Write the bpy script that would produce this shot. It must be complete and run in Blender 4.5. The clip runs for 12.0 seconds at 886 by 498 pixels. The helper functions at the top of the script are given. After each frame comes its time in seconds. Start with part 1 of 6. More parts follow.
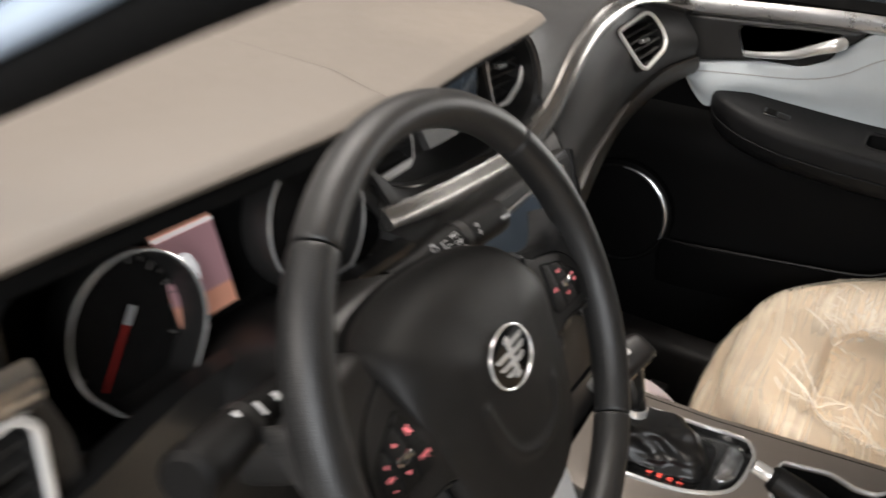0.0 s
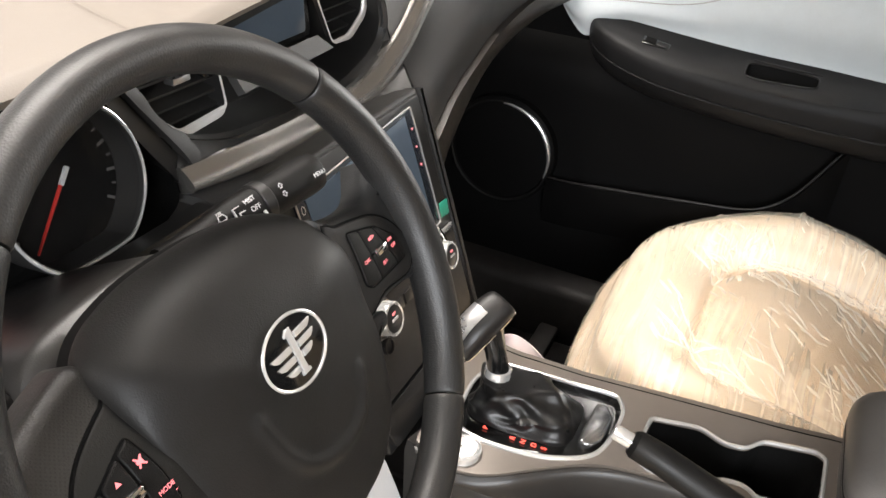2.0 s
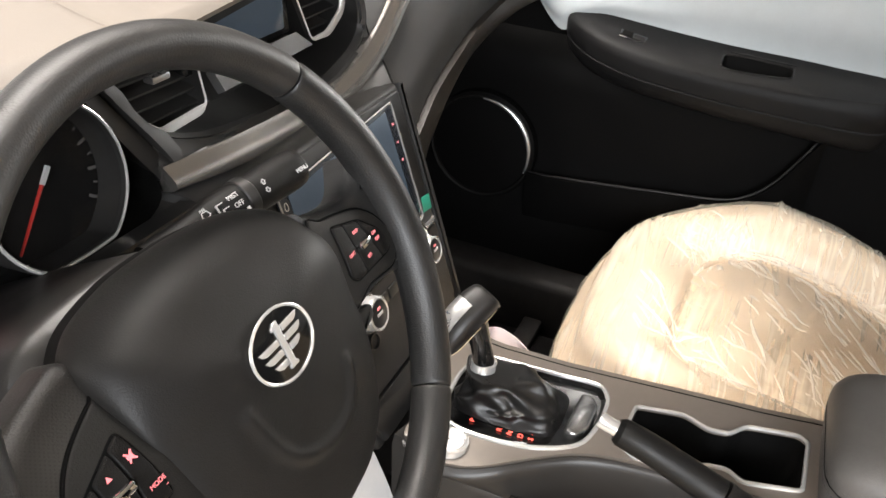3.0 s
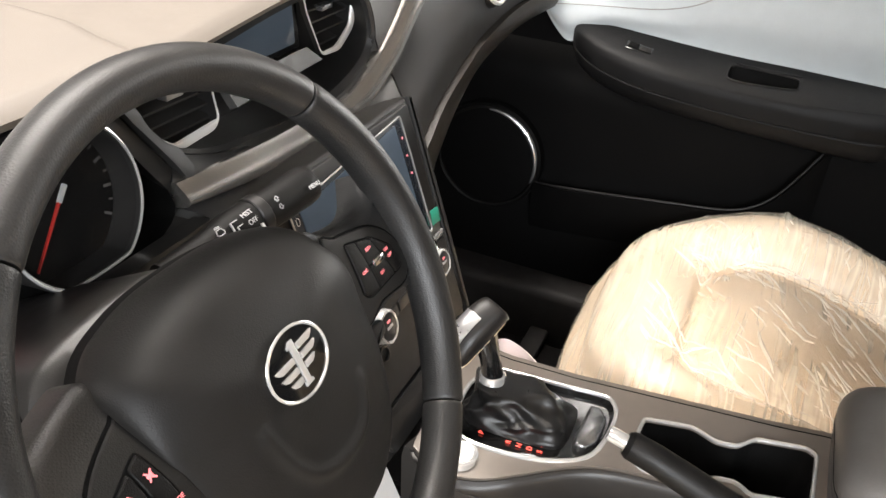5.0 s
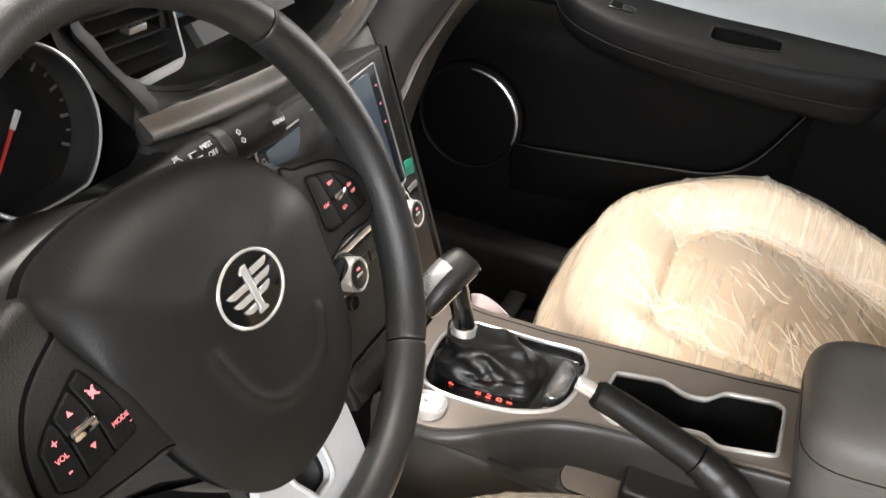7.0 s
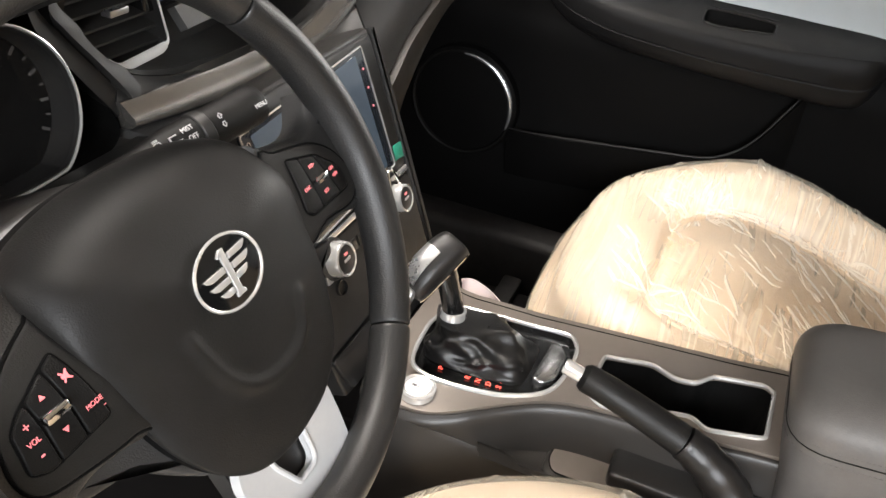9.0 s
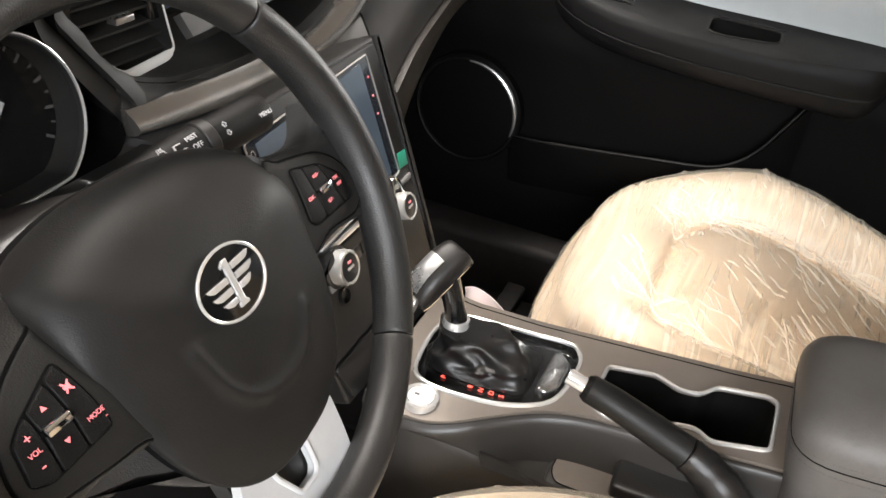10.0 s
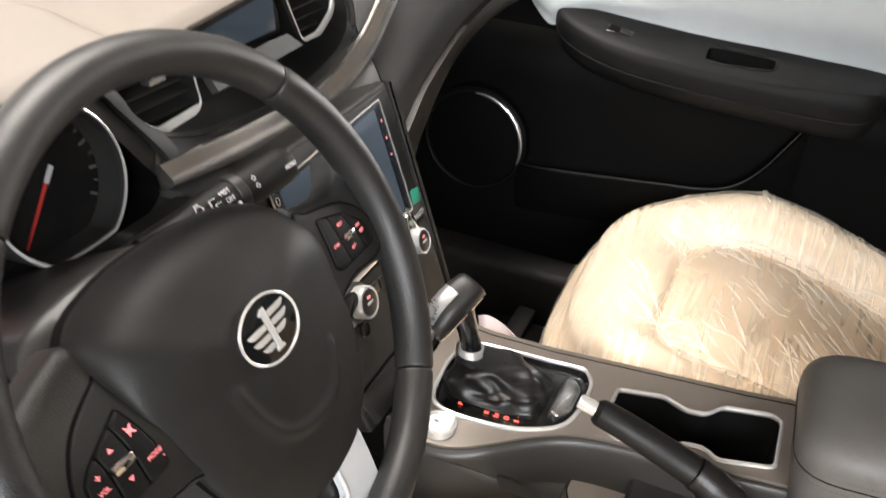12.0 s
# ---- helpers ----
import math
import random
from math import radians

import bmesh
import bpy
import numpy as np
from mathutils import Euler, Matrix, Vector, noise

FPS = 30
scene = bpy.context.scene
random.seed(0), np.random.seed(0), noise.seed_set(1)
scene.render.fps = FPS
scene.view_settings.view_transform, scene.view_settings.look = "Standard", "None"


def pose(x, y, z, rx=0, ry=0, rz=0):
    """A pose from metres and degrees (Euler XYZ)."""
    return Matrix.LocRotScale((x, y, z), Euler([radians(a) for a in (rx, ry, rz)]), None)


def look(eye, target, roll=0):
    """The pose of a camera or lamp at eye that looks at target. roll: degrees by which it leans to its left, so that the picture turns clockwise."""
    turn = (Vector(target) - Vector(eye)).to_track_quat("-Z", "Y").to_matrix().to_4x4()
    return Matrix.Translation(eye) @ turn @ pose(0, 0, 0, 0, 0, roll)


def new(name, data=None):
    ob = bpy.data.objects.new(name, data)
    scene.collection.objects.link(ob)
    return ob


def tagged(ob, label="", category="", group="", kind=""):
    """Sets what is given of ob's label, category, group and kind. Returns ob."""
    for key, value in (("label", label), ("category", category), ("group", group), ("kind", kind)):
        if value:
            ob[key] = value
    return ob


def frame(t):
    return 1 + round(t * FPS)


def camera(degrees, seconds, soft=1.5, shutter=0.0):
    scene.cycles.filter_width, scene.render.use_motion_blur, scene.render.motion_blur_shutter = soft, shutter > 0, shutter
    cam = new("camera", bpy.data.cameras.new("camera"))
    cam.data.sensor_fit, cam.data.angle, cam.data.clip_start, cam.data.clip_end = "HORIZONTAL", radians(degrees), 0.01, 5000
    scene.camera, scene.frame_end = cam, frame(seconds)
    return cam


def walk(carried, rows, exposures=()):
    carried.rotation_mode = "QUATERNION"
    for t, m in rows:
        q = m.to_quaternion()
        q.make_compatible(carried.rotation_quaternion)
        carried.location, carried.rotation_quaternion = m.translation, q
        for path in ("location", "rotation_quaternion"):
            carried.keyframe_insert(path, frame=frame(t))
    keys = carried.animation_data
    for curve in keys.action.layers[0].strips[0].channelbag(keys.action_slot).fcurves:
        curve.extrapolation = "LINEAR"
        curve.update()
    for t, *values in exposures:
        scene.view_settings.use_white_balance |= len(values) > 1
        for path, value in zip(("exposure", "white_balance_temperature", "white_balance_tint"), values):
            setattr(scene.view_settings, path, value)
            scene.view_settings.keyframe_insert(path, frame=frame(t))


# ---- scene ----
cam = camera(57.5, 12.0, shutter=0.5)
PATH = [
    (0, (-0.819, -0.191, 1.051), (0.726, 0.679, 0.126), 4.1),
    (0.5, (-0.705, -0.178, 0.989), (0.887, 0.557, 0.027), 8.2),
    (1, (-0.699, -0.192, 1.002), (0.9, 0.482, 0.008), 7.3),
    (1.5, (-0.687, -0.22, 1.022), (0.896, 0.444, -0.005), 5.3),
    (2, (-0.689, -0.222, 1.029), (0.882, 0.432, -0.022), 5.1),
    (2.5, (-0.693, -0.221, 1.023), (0.883, 0.414, -0.031), 4.8),
    (3, (-0.695, -0.223, 1.027), (0.893, 0.389, -0.024), 4.7),
    (3.2, (-0.692, -0.223, 1.027), (0.907, 0.384, -0.01), 5.0),
    (5, (-0.698, -0.217, 1.036), (0.893, 0.407, -0.003), 4.5),
    (5.5, (-0.694, -0.222, 1.038), (0.898, 0.408, 0.003), 4.5),
    (6, (-0.692, -0.235, 1.027), (0.905, 0.379, -0.008), 4.7),
    (6.5, (-0.697, -0.238, 1.022), (0.894, 0.357, -0.033), 5.4),
    (7, (-0.697, -0.239, 1.008), (0.878, 0.344, -0.078), 5.9),
    (7.2, (-0.703, -0.238, 1.003), (0.867, 0.346, -0.089), 5.8),
    (9, (-0.691, -0.251, 1.006), (0.867, 0.324, -0.108), 5.7),
    (9.5, (-0.69, -0.259, 1.014), (0.872, 0.323, -0.092), 5.8),
    (10, (-0.688, -0.249, 1.008), (0.873, 0.337, -0.096), 5.9),
    (10.5, (-0.691, -0.236, 1.01), (0.863, 0.36, -0.1), 5.7),
    (11, (-0.686, -0.242, 1.008), (0.86, 0.362, -0.108), 5.3),
    (11.5, (-0.686, -0.247, 1.008), (0.863, 0.36, -0.101), 5.0),
    (12, (-0.718, -0.253, 1.047), (0.856, 0.365, -0.021), 3.9),
]
walk(cam, [(t, look(eye, target, roll)) for t, eye, target, roll in PATH], exposures=((0.0, -0.66), (0.6, -0.05), (1.2, 0.2), (12.0, 0.2)))

# ---- world and lights ----
world = bpy.data.worlds.new("showroom_world")
scene.world = world
world.use_nodes = True
world.node_tree.nodes["Background"].inputs[0].default_value = (1.0, 0.91, 0.86, 1)
world.node_tree.nodes["Background"].inputs[1].default_value = 0.07


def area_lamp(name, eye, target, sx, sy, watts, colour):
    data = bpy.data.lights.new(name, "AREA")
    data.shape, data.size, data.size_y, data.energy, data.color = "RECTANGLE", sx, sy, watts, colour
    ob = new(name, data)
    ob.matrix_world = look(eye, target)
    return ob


# Unseen lamps added outside the car; no window or fixture stands behind them.
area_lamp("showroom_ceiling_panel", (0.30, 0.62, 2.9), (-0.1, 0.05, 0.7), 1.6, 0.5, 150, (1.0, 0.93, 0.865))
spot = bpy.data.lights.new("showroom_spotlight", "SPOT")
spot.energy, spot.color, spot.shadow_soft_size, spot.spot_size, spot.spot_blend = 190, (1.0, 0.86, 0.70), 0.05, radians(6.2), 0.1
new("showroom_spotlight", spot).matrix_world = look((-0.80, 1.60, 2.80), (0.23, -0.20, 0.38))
# Fill added behind the driver's door to brighten door pad and wheel.
area_lamp("unseen_rear_fill", (-3.0, -1.3, 1.75), (0.2, -0.2, 0.65), 1.6, 1.2, 140, (0.94, 0.965, 1.0))
area_lamp("unseen_front_lamp", (-0.4, 4.2, 1.75), (-0.1, 0.0, 0.85), 4.0, 1.8, 100, (1.0, 0.925, 0.87))
# Thin lamp added so that the trim strip shows a bright streak.
area_lamp("trim_streak_lamp", (2.40, 0.28, 2.53), (0.0, 0.1, 0.60), 0.4, 0.06, 3, (1.0, 0.95, 0.90))
# Soft fill added from the left front, its place tuned by eye.
area_lamp("unseen_side_fill", (-2.4, 0.90, 2.30), (0.1, -0.1, 0.6), 1.4, 1.0, 85, (1.0, 0.92, 0.86))
area_lamp("unseen_far_lamp", (2.7, -0.9, 1.15), (0.0, 0.1, 0.75), 1.2, 0.5, 60, (1.0, 0.97, 0.93))


# ---- materials ----
def node(nt, kind, **inputs):
    n = nt.nodes.new(kind)
    for key, value in inputs.items():
        n.inputs[key.replace("_", " ")].default_value = value
    return n


def mat(name, colour, rough=0.5, metal=0.0, var=0.12, scale=30.0, bump=0.0, grain=900.0, kind="noise", coat=0.0, dist=0.0006, spec=0.5):
    """A surface with broad and fine variation of tone and gloss, and a fine relief."""
    m = bpy.data.materials.new(name)
    m.use_nodes = True
    nt = m.node_tree
    b = nt.nodes["Principled BSDF"]
    link = nt.links.new
    tc = nt.nodes.new("ShaderNodeTexCoord")
    n1 = node(nt, "ShaderNodeTexNoise", Scale=scale, Detail=4.0, Roughness=0.6)
    n2 = node(nt, "ShaderNodeTexNoise", Scale=scale * 9, Detail=3.0)
    link(tc.outputs["Object"], n1.inputs["Vector"])
    link(tc.outputs["Object"], n2.inputs["Vector"])
    mix = nt.nodes.new("ShaderNodeMath")
    mix.operation = "MULTIPLY_ADD"
    mix.inputs[1].default_value = 0.35
    link(n2.outputs["Fac"], mix.inputs[0])
    link(n1.outputs["Fac"], mix.inputs[2])
    ramp = nt.nodes.new("ShaderNodeMapRange")
    ramp.inputs["From Min"].default_value, ramp.inputs["From Max"].default_value = 0.45, 0.95
    ramp.inputs["To Min"].default_value, ramp.inputs["To Max"].default_value = 1 - var, 1 + var
    link(mix.outputs[0], ramp.inputs["Value"])
    tone = nt.nodes.new("ShaderNodeVectorMath")
    tone.operation = "SCALE"
    tone.inputs[0].default_value = colour
    link(ramp.outputs["Result"], tone.inputs["Scale"])
    link(tone.outputs["Vector"], b.inputs["Base Color"])
    gloss = nt.nodes.new("ShaderNodeMapRange")
    gloss.inputs["From Min"].default_value, gloss.inputs["From Max"].default_value = 0.45, 0.95
    gloss.inputs["To Min"].default_value, gloss.inputs["To Max"].default_value = max(0.02, rough * 0.85), min(1, rough * 1.15)
    link(mix.outputs[0], gloss.inputs["Value"])
    link(gloss.outputs["Result"], b.inputs["Roughness"])
    b.inputs["Metallic"].default_value = metal
    b.inputs["Coat Weight"].default_value = coat
    b.inputs["Specular IOR Level"].default_value = spec
    b.inputs["Coat Roughness"].default_value = 0.08
    if bump:
        if kind == "leather":
            tex = node(nt, "ShaderNodeTexVoronoi", Scale=grain)
            tex.feature = "SMOOTH_F1"
            tex.inputs["Smoothness"].default_value = 0.4
            out = tex.outputs["Distance"]
        else:
            tex = node(nt, "ShaderNodeTexNoise", Scale=grain, Detail=3.0)
            out = tex.outputs["Fac"]
        link(tc.outputs["Object"], tex.inputs["Vector"])
        bm_ = node(nt, "ShaderNodeBump", Strength=bump, Distance=dist)
        link(out, bm_.inputs["Height"])
        link(bm_.outputs["Normal"], b.inputs["Normal"])
    return m


def glow(name, colour, strength):
    m = bpy.data.materials.new(name)
    m.use_nodes = True
    b = m.node_tree.nodes["Principled BSDF"]
    b.inputs["Base Color"].default_value = (*colour, 1)
    b.inputs["Emission Color"].default_value = (*colour, 1)
    b.inputs["Emission Strength"].default_value = strength
    return m


def clear(name, colour, rough, body, ior=1.45):
    """A thin clear sheet: mostly see-through, with a glossy face."""
    m = bpy.data.materials.new(name)
    m.use_nodes = True
    nt = m.node_tree
    b = nt.nodes["Principled BSDF"]
    b.inputs["Base Color"].default_value = (*colour, 1)
    b.inputs["Roughness"].default_value = rough
    b.inputs["IOR"].default_value = ior
    b.inputs["Alpha"].default_value = body
    return m


def perforated(name, colour):
    """Leather with rows of small punched holes."""
    m = mat(name, colour, 0.45, bump=0.32, grain=900, kind="leather", dist=0.0006)
    nt = m.node_tree
    b = nt.nodes["Principled BSDF"]
    tc = nt.nodes.new("ShaderNodeTexCoord")
    turn = nt.nodes.new("ShaderNodeMapping")
    turn.inputs["Rotation"].default_value = (0, 0, 0.785)
    dots = node(nt, "ShaderNodeTexVoronoi", Scale=520.0, Randomness=0.0)
    dots.voronoi_dimensions = "2D"
    hole = nt.nodes.new("ShaderNodeMapRange")
    hole.inputs["From Min"].default_value, hole.inputs["From Max"].default_value = 0.20, 0.30
    hole.inputs["To Min"].default_value, hole.inputs["To Max"].default_value = 0.62, 1.0
    shade = nt.nodes.new("ShaderNodeVectorMath")
    shade.operation = "SCALE"
    nt.links.new(tc.outputs["Object"], turn.inputs["Vector"])
    nt.links.new(turn.outputs["Vector"], dots.inputs["Vector"])
    nt.links.new(dots.outputs["Distance"], hole.inputs["Value"])
    nt.links.new(b.inputs["Base Color"].links[0].from_socket, shade.inputs[0])
    nt.links.new(hole.outputs["Result"], shade.inputs["Scale"])
    nt.links.new(shade.outputs["Vector"], b.inputs["Base Color"])
    return m


M_BLACK = mat("black_grained_plastic", (0.006, 0.0057, 0.0055), 0.5, spec=0.16, bump=0.35, grain=1000, kind="leather")
M_DOOR = mat("black_door_plastic", (0.0026, 0.0025, 0.0025), 0.55, spec=0.07, bump=0.35, grain=1100, kind="leather")
M_EDGE = mat("satin_door_edge_plastic", (0.0085, 0.008, 0.0078), 0.42, spec=0.3)
M_REST = mat("grained_armrest_plastic", (0.0060, 0.0060, 0.0063), 0.5, spec=0.20, bump=0.35, grain=1000, kind="leather")
M_DARK = mat("dark_grey_soft_plastic", (0.052, 0.051, 0.0505), 0.45, bump=0.35, grain=1000, kind="leather")
M_CHAR = mat("charcoal_plastic", (0.030, 0.0288, 0.0276), 0.55, bump=0.2, grain=1000, kind="leather", spec=0.35)
M_RIM = mat("black_leather_rim", (0.020, 0.0192, 0.0185), 0.45, bump=0.2, grain=750, kind="leather", dist=0.0006, spec=0.55)
# Lighter copy of the perforated leather: light on the left spoke put into colour.
M_PERF_LIT = perforated("perforated_leather_lit", (0.024, 0.023, 0.022))
M_PERF = perforated("perforated_leather", (0.016, 0.0158, 0.0156))
M_PAD = mat("airbag_cover_plastic", (0.0150, 0.0143, 0.0136), 0.5, bump=0.2, grain=1000, kind="leather", dist=0.0006, spec=0.2)
M_KNOB = mat("black_selector_leather", (0.016, 0.015, 0.0145), 0.36, bump=0.25, grain=900, kind="leather", spec=0.45)
M_GRIP = mat("black_leather_grip", (0.008, 0.0076, 0.0072), 0.5, bump=0.3, grain=900, kind="leather", spec=0.3)
M_GLOSS = mat("gloss_black_plastic", (0.008, 0.008, 0.008), 0.12, var=0.05, coat=0.5)
M_SATIN = mat("satin_black_plastic", (0.018, 0.0174, 0.0168), 0.35, bump=0.1)
M_SLAT = mat("grey_black_slat_plastic", (0.030, 0.0288, 0.0276), 0.42, bump=0.1)
# Near-black for joints, seals and wells; also painted shade under the dash lip.
M_NEAR_BLACK = mat("near_black_matte", (0.003, 0.003, 0.003), 0.8, var=0.05, spec=0.1)
M_BRIGHT = mat("bright_plated_plastic", (0.95, 0.945, 0.93), 0.18, metal=0.70, var=0.01)
M_BAND = mat("brown_grey_plastic", (0.036, 0.031, 0.0265), 0.42, var=0.08, bump=0.2, grain=1200)
# Console plastic darkened: the shade in the driver's scoop is put into it.
M_SCOOP_SHADE = mat("shaded_console_plastic", (0.028, 0.0257, 0.0235), 0.38, var=0.1, scale=12, spec=0.4)
M_SHROUD = mat("column_shroud_plastic", (0.025, 0.0237, 0.0225), 0.42, bump=0.15, grain=1000, kind="leather", spec=0.45)
M_BEIGE = mat("beige_soft_dash", (0.178, 0.154, 0.131), 0.6, var=0.04, bump=0.14, grain=1100, kind="leather")
M_TAUPE = mat("taupe_metallic_plastic", (0.175, 0.150, 0.128), 0.42, metal=0.25, var=0.06, scale=60, bump=0.05, grain=2500)
M_TRIM = mat("polished_graphite_trim", (0.30, 0.282, 0.26), 0.24, metal=0.8, var=0.05, scale=7, coat=1.0)
M_CHROME = mat("bright_chrome", (0.86, 0.86, 0.85), 0.10, metal=1.0, var=0.03)
M_SILVER = mat("satin_silver_plastic", (0.70, 0.70, 0.70), 0.36, metal=0.15, var=0.04, bump=0.05)
M_ALU = mat("brushed_aluminium", (0.62, 0.62, 0.62), 0.3, metal=0.9, var=0.06)
# Bluish base: the cool daylight on the door is put into the white.
M_WHITE = mat("white_leather", (0.55, 0.60, 0.625), 0.5, var=0.03, bump=0.35, grain=700, kind="leather")
M_CREAM = mat("cream_leather", (0.70, 0.56, 0.405), 0.5, var=0.05, bump=0.3, grain=600, kind="leather")
M_CARPET = mat("black_carpet", (0.006, 0.0055, 0.0055), 0.95, spec=0.1, bump=0.9, grain=700, dist=0.002)
M_MAT = mat("floor_mat_rubber", (0.007, 0.0055, 0.005), 0.7, bump=0.3, grain=400)
M_BOOT = mat("black_leather_gaiter", (0.009, 0.0086, 0.0084), 0.32, bump=0.35, grain=900, kind="leather")
M_ARM = mat("black_leather_armrest", (0.10, 0.095, 0.091), 0.5, bump=0.25, grain=700, kind="leather", spec=0.4)
M_CAP = mat("pale_silver_cap", (0.84, 0.83, 0.81), 0.32, metal=0.25, var=0.03)
M_SEAM = mat("pale_grey_seam", (0.38, 0.38, 0.38), 0.7)
# Strong blotches stand in for the patchy reflection on the gate's end plate.
M_SHINE = mat("blotchy_polished_metal", (0.42, 0.42, 0.42), 0.22, metal=0.9, var=0.45, scale=45, bump=0.3, grain=120)
M_THREAD = mat("grey_thread", (0.10, 0.095, 0.09), 0.8)
M_HEAD = mat("headliner_fabric", (0.70, 0.67, 0.62), 0.9, bump=0.4, grain=800)
# The pale blue is the pillar's reflection, put into the base colour.
M_PAINT_SHEEN = mat("blue_sheen_car_paint", (0.55, 0.66, 0.80), 0.22, var=0.03, coat=0.8)
M_TAPE = mat("green_tape", (0.03, 0.30, 0.20), 0.4, var=0.1)
M_PAPER = mat("pale_pink_card", (0.75, 0.62, 0.60), 0.6, var=0.04)
M_MARK = mat("white_print", (0.52, 0.52, 0.52), 0.5, var=0.02)
# The blue base is raised to stand in for the glass's bright reflection.
M_SCREEN = mat("display_glass_sheen", (0.085, 0.115, 0.155), 0.06, var=0.05, coat=1.0)
M_BEZEL = mat("blue_black_screen_border", (0.024, 0.029, 0.038), 0.10, var=0.05, coat=0.6)
M_RED = glow("red_backlight", (1.0, 0.10, 0.07), 2.2)
M_PINK = glow("pink_backlight", (1.0, 0.25, 0.27), 0.45)
M_NEEDLE = glow("red_needle", (0.40, 0.02, 0.015), 0.12)
M_DISPLAY_A = glow("display_salmon", (0.55, 0.26, 0.18), 0.55)
M_DISPLAY_B = glow("display_mauve", (0.36, 0.20, 0.22), 0.5)
M_DISPLAY_C = glow("display_white", (0.9, 0.9, 0.92), 1.0)
M_GLASS = clear("window_glass", (0.10, 0.14, 0.18), 0.02, 0.30)
# Whiter than the film: doubled folds, with their glints put into the colour.
M_FOLD = clear("white_fold_glint", (1.0, 0.95, 0.86), 0.25, 0.42)
M_LENS = clear("gauge_lens", (0.02, 0.018, 0.017), 0.04, 0.22)


def film_material():
    """Clear polythene over cream leather: see-through, crinkled, glossy."""
    m = bpy.data.materials.new("clear_plastic_film")
    m.use_nodes = True
    nt = m.node_tree
    b = nt.nodes["Principled BSDF"]
    link = nt.links.new
    b.inputs["Base Color"].default_value = (1.0, 0.94, 0.81, 1)
    b.inputs["Roughness"].default_value = 0.27
    tc = nt.nodes.new("ShaderNodeTexCoord")
    warp = node(nt, "ShaderNodeTexNoise", Scale=5.0, Detail=1.5)
    link(tc.outputs["Object"], warp.inputs["Vector"])
    add = nt.nodes.new("ShaderNodeVectorMath")
    add.operation = "MULTIPLY_ADD"
    add.inputs[1].default_value = (0.03, 0.03, 0.03)
    link(warp.outputs["Color"], add.inputs[0])
    link(tc.outputs["Object"], add.inputs[2])
    total = None
    for turn, size, sharp, weight in ((0.62, (1.6, 26.0, 2.0), 16.0, 1.0), (0.35, (2.4, 55.0, 2.0), 16.0, 0.7), (-0.6, (2.6, 22.0, 2.0), 22.0, 0.35)):
        stretch = nt.nodes.new("ShaderNodeMapping")
        stretch.inputs["Scale"].default_value = size
        stretch.inputs["Rotation"].default_value = (0, 0, turn)
        link(add.outputs["Vector"], stretch.inputs["Vector"])
        fold = node(nt, "ShaderNodeTexNoise", Scale=1.0, Detail=1.5, Roughness=0.5)
        link(stretch.outputs["Vector"], fold.inputs["Vector"])
        steps = [("SUBTRACT", 0.5), ("ABSOLUTE", None), ("MULTIPLY", -sharp), ("ADD", 1.0), ("MAXIMUM", 0.0), ("POWER", 1.6), ("MULTIPLY", weight)]
        last = fold.outputs["Fac"]
        for op, value in steps:
            ma = nt.nodes.new("ShaderNodeMath")
            ma.operation = op
            if value is not None:
                ma.inputs[1].default_value = value
            link(last, ma.inputs[0])
            last = ma.outputs[0]
        if total is not None:
            ma = nt.nodes.new("ShaderNodeMath")
            ma.operation = "ADD"
            link(last, ma.inputs[0])
            link(total.outputs[0], ma.inputs[1])
        total = ma
    patch = node(nt, "ShaderNodeTexNoise", Scale=6.5, Detail=1.0)
    link(tc.outputs["Object"], patch.inputs["Vector"])
    mask = nt.nodes.new("ShaderNodeMapRange")
    mask.inputs["From Min"].default_value, mask.inputs["From Max"].default_value = 0.36, 0.64
    link(patch.outputs["Fac"], mask.inputs["Value"])
    sparse = nt.nodes.new("ShaderNodeMath")
    sparse.operation = "MULTIPLY"
    link(total.outputs[0], sparse.inputs[0])
    link(mask.outputs["Result"], sparse.inputs[1])
    total = sparse
    bmp = node(nt, "ShaderNodeBump", Strength=0.22, Distance=0.0022)
    link(total.outputs[0], bmp.inputs["Height"])
    link(bmp.outputs["Normal"], b.inputs["Normal"])
    # creases turn denser and whiter, for doubled film and its painted glints
    alpha = nt.nodes.new("ShaderNodeMapRange")
    alpha.inputs["From Min"].default_value, alpha.inputs["From Max"].default_value = 0.02, 1.0
    alpha.inputs["To Min"].default_value, alpha.inputs["To Max"].default_value = 0.26, 0.50
    link(total.outputs[0], alpha.inputs["Value"])
    link(alpha.outputs["Result"], b.inputs["Alpha"])
    return m


M_FILM = film_material()


# ---- mesh helpers ----
def thing(name, at=(0, 0, 0), label="", category="", group="", kind="", m=None):
    """An Empty at a thing's base, to parent its parts."""
    ob = new(name)
    ob.empty_display_size = 0.02
    ob.matrix_world = m if m is not None else Matrix.Translation(at)
    return tagged(ob, label, category, group, kind)


def part(name, bm, material, parent=None, label="", kind="", sharp=38):
    """Links a bmesh, whose points are in its thing's axes, as one mesh object."""
    bmesh.ops.recalc_face_normals(bm, faces=bm.faces)
    me = bpy.data.meshes.new(name)
    bm.to_mesh(me)
    bm.free()
    for p in me.polygons:
        p.use_smooth = True
    me.set_sharp_from_angle(angle=radians(sharp))
    me.materials.append(material)
    ob = new(name, me)
    if parent is not None:
        ob.parent = parent
    return tagged(ob, label, kind=kind)


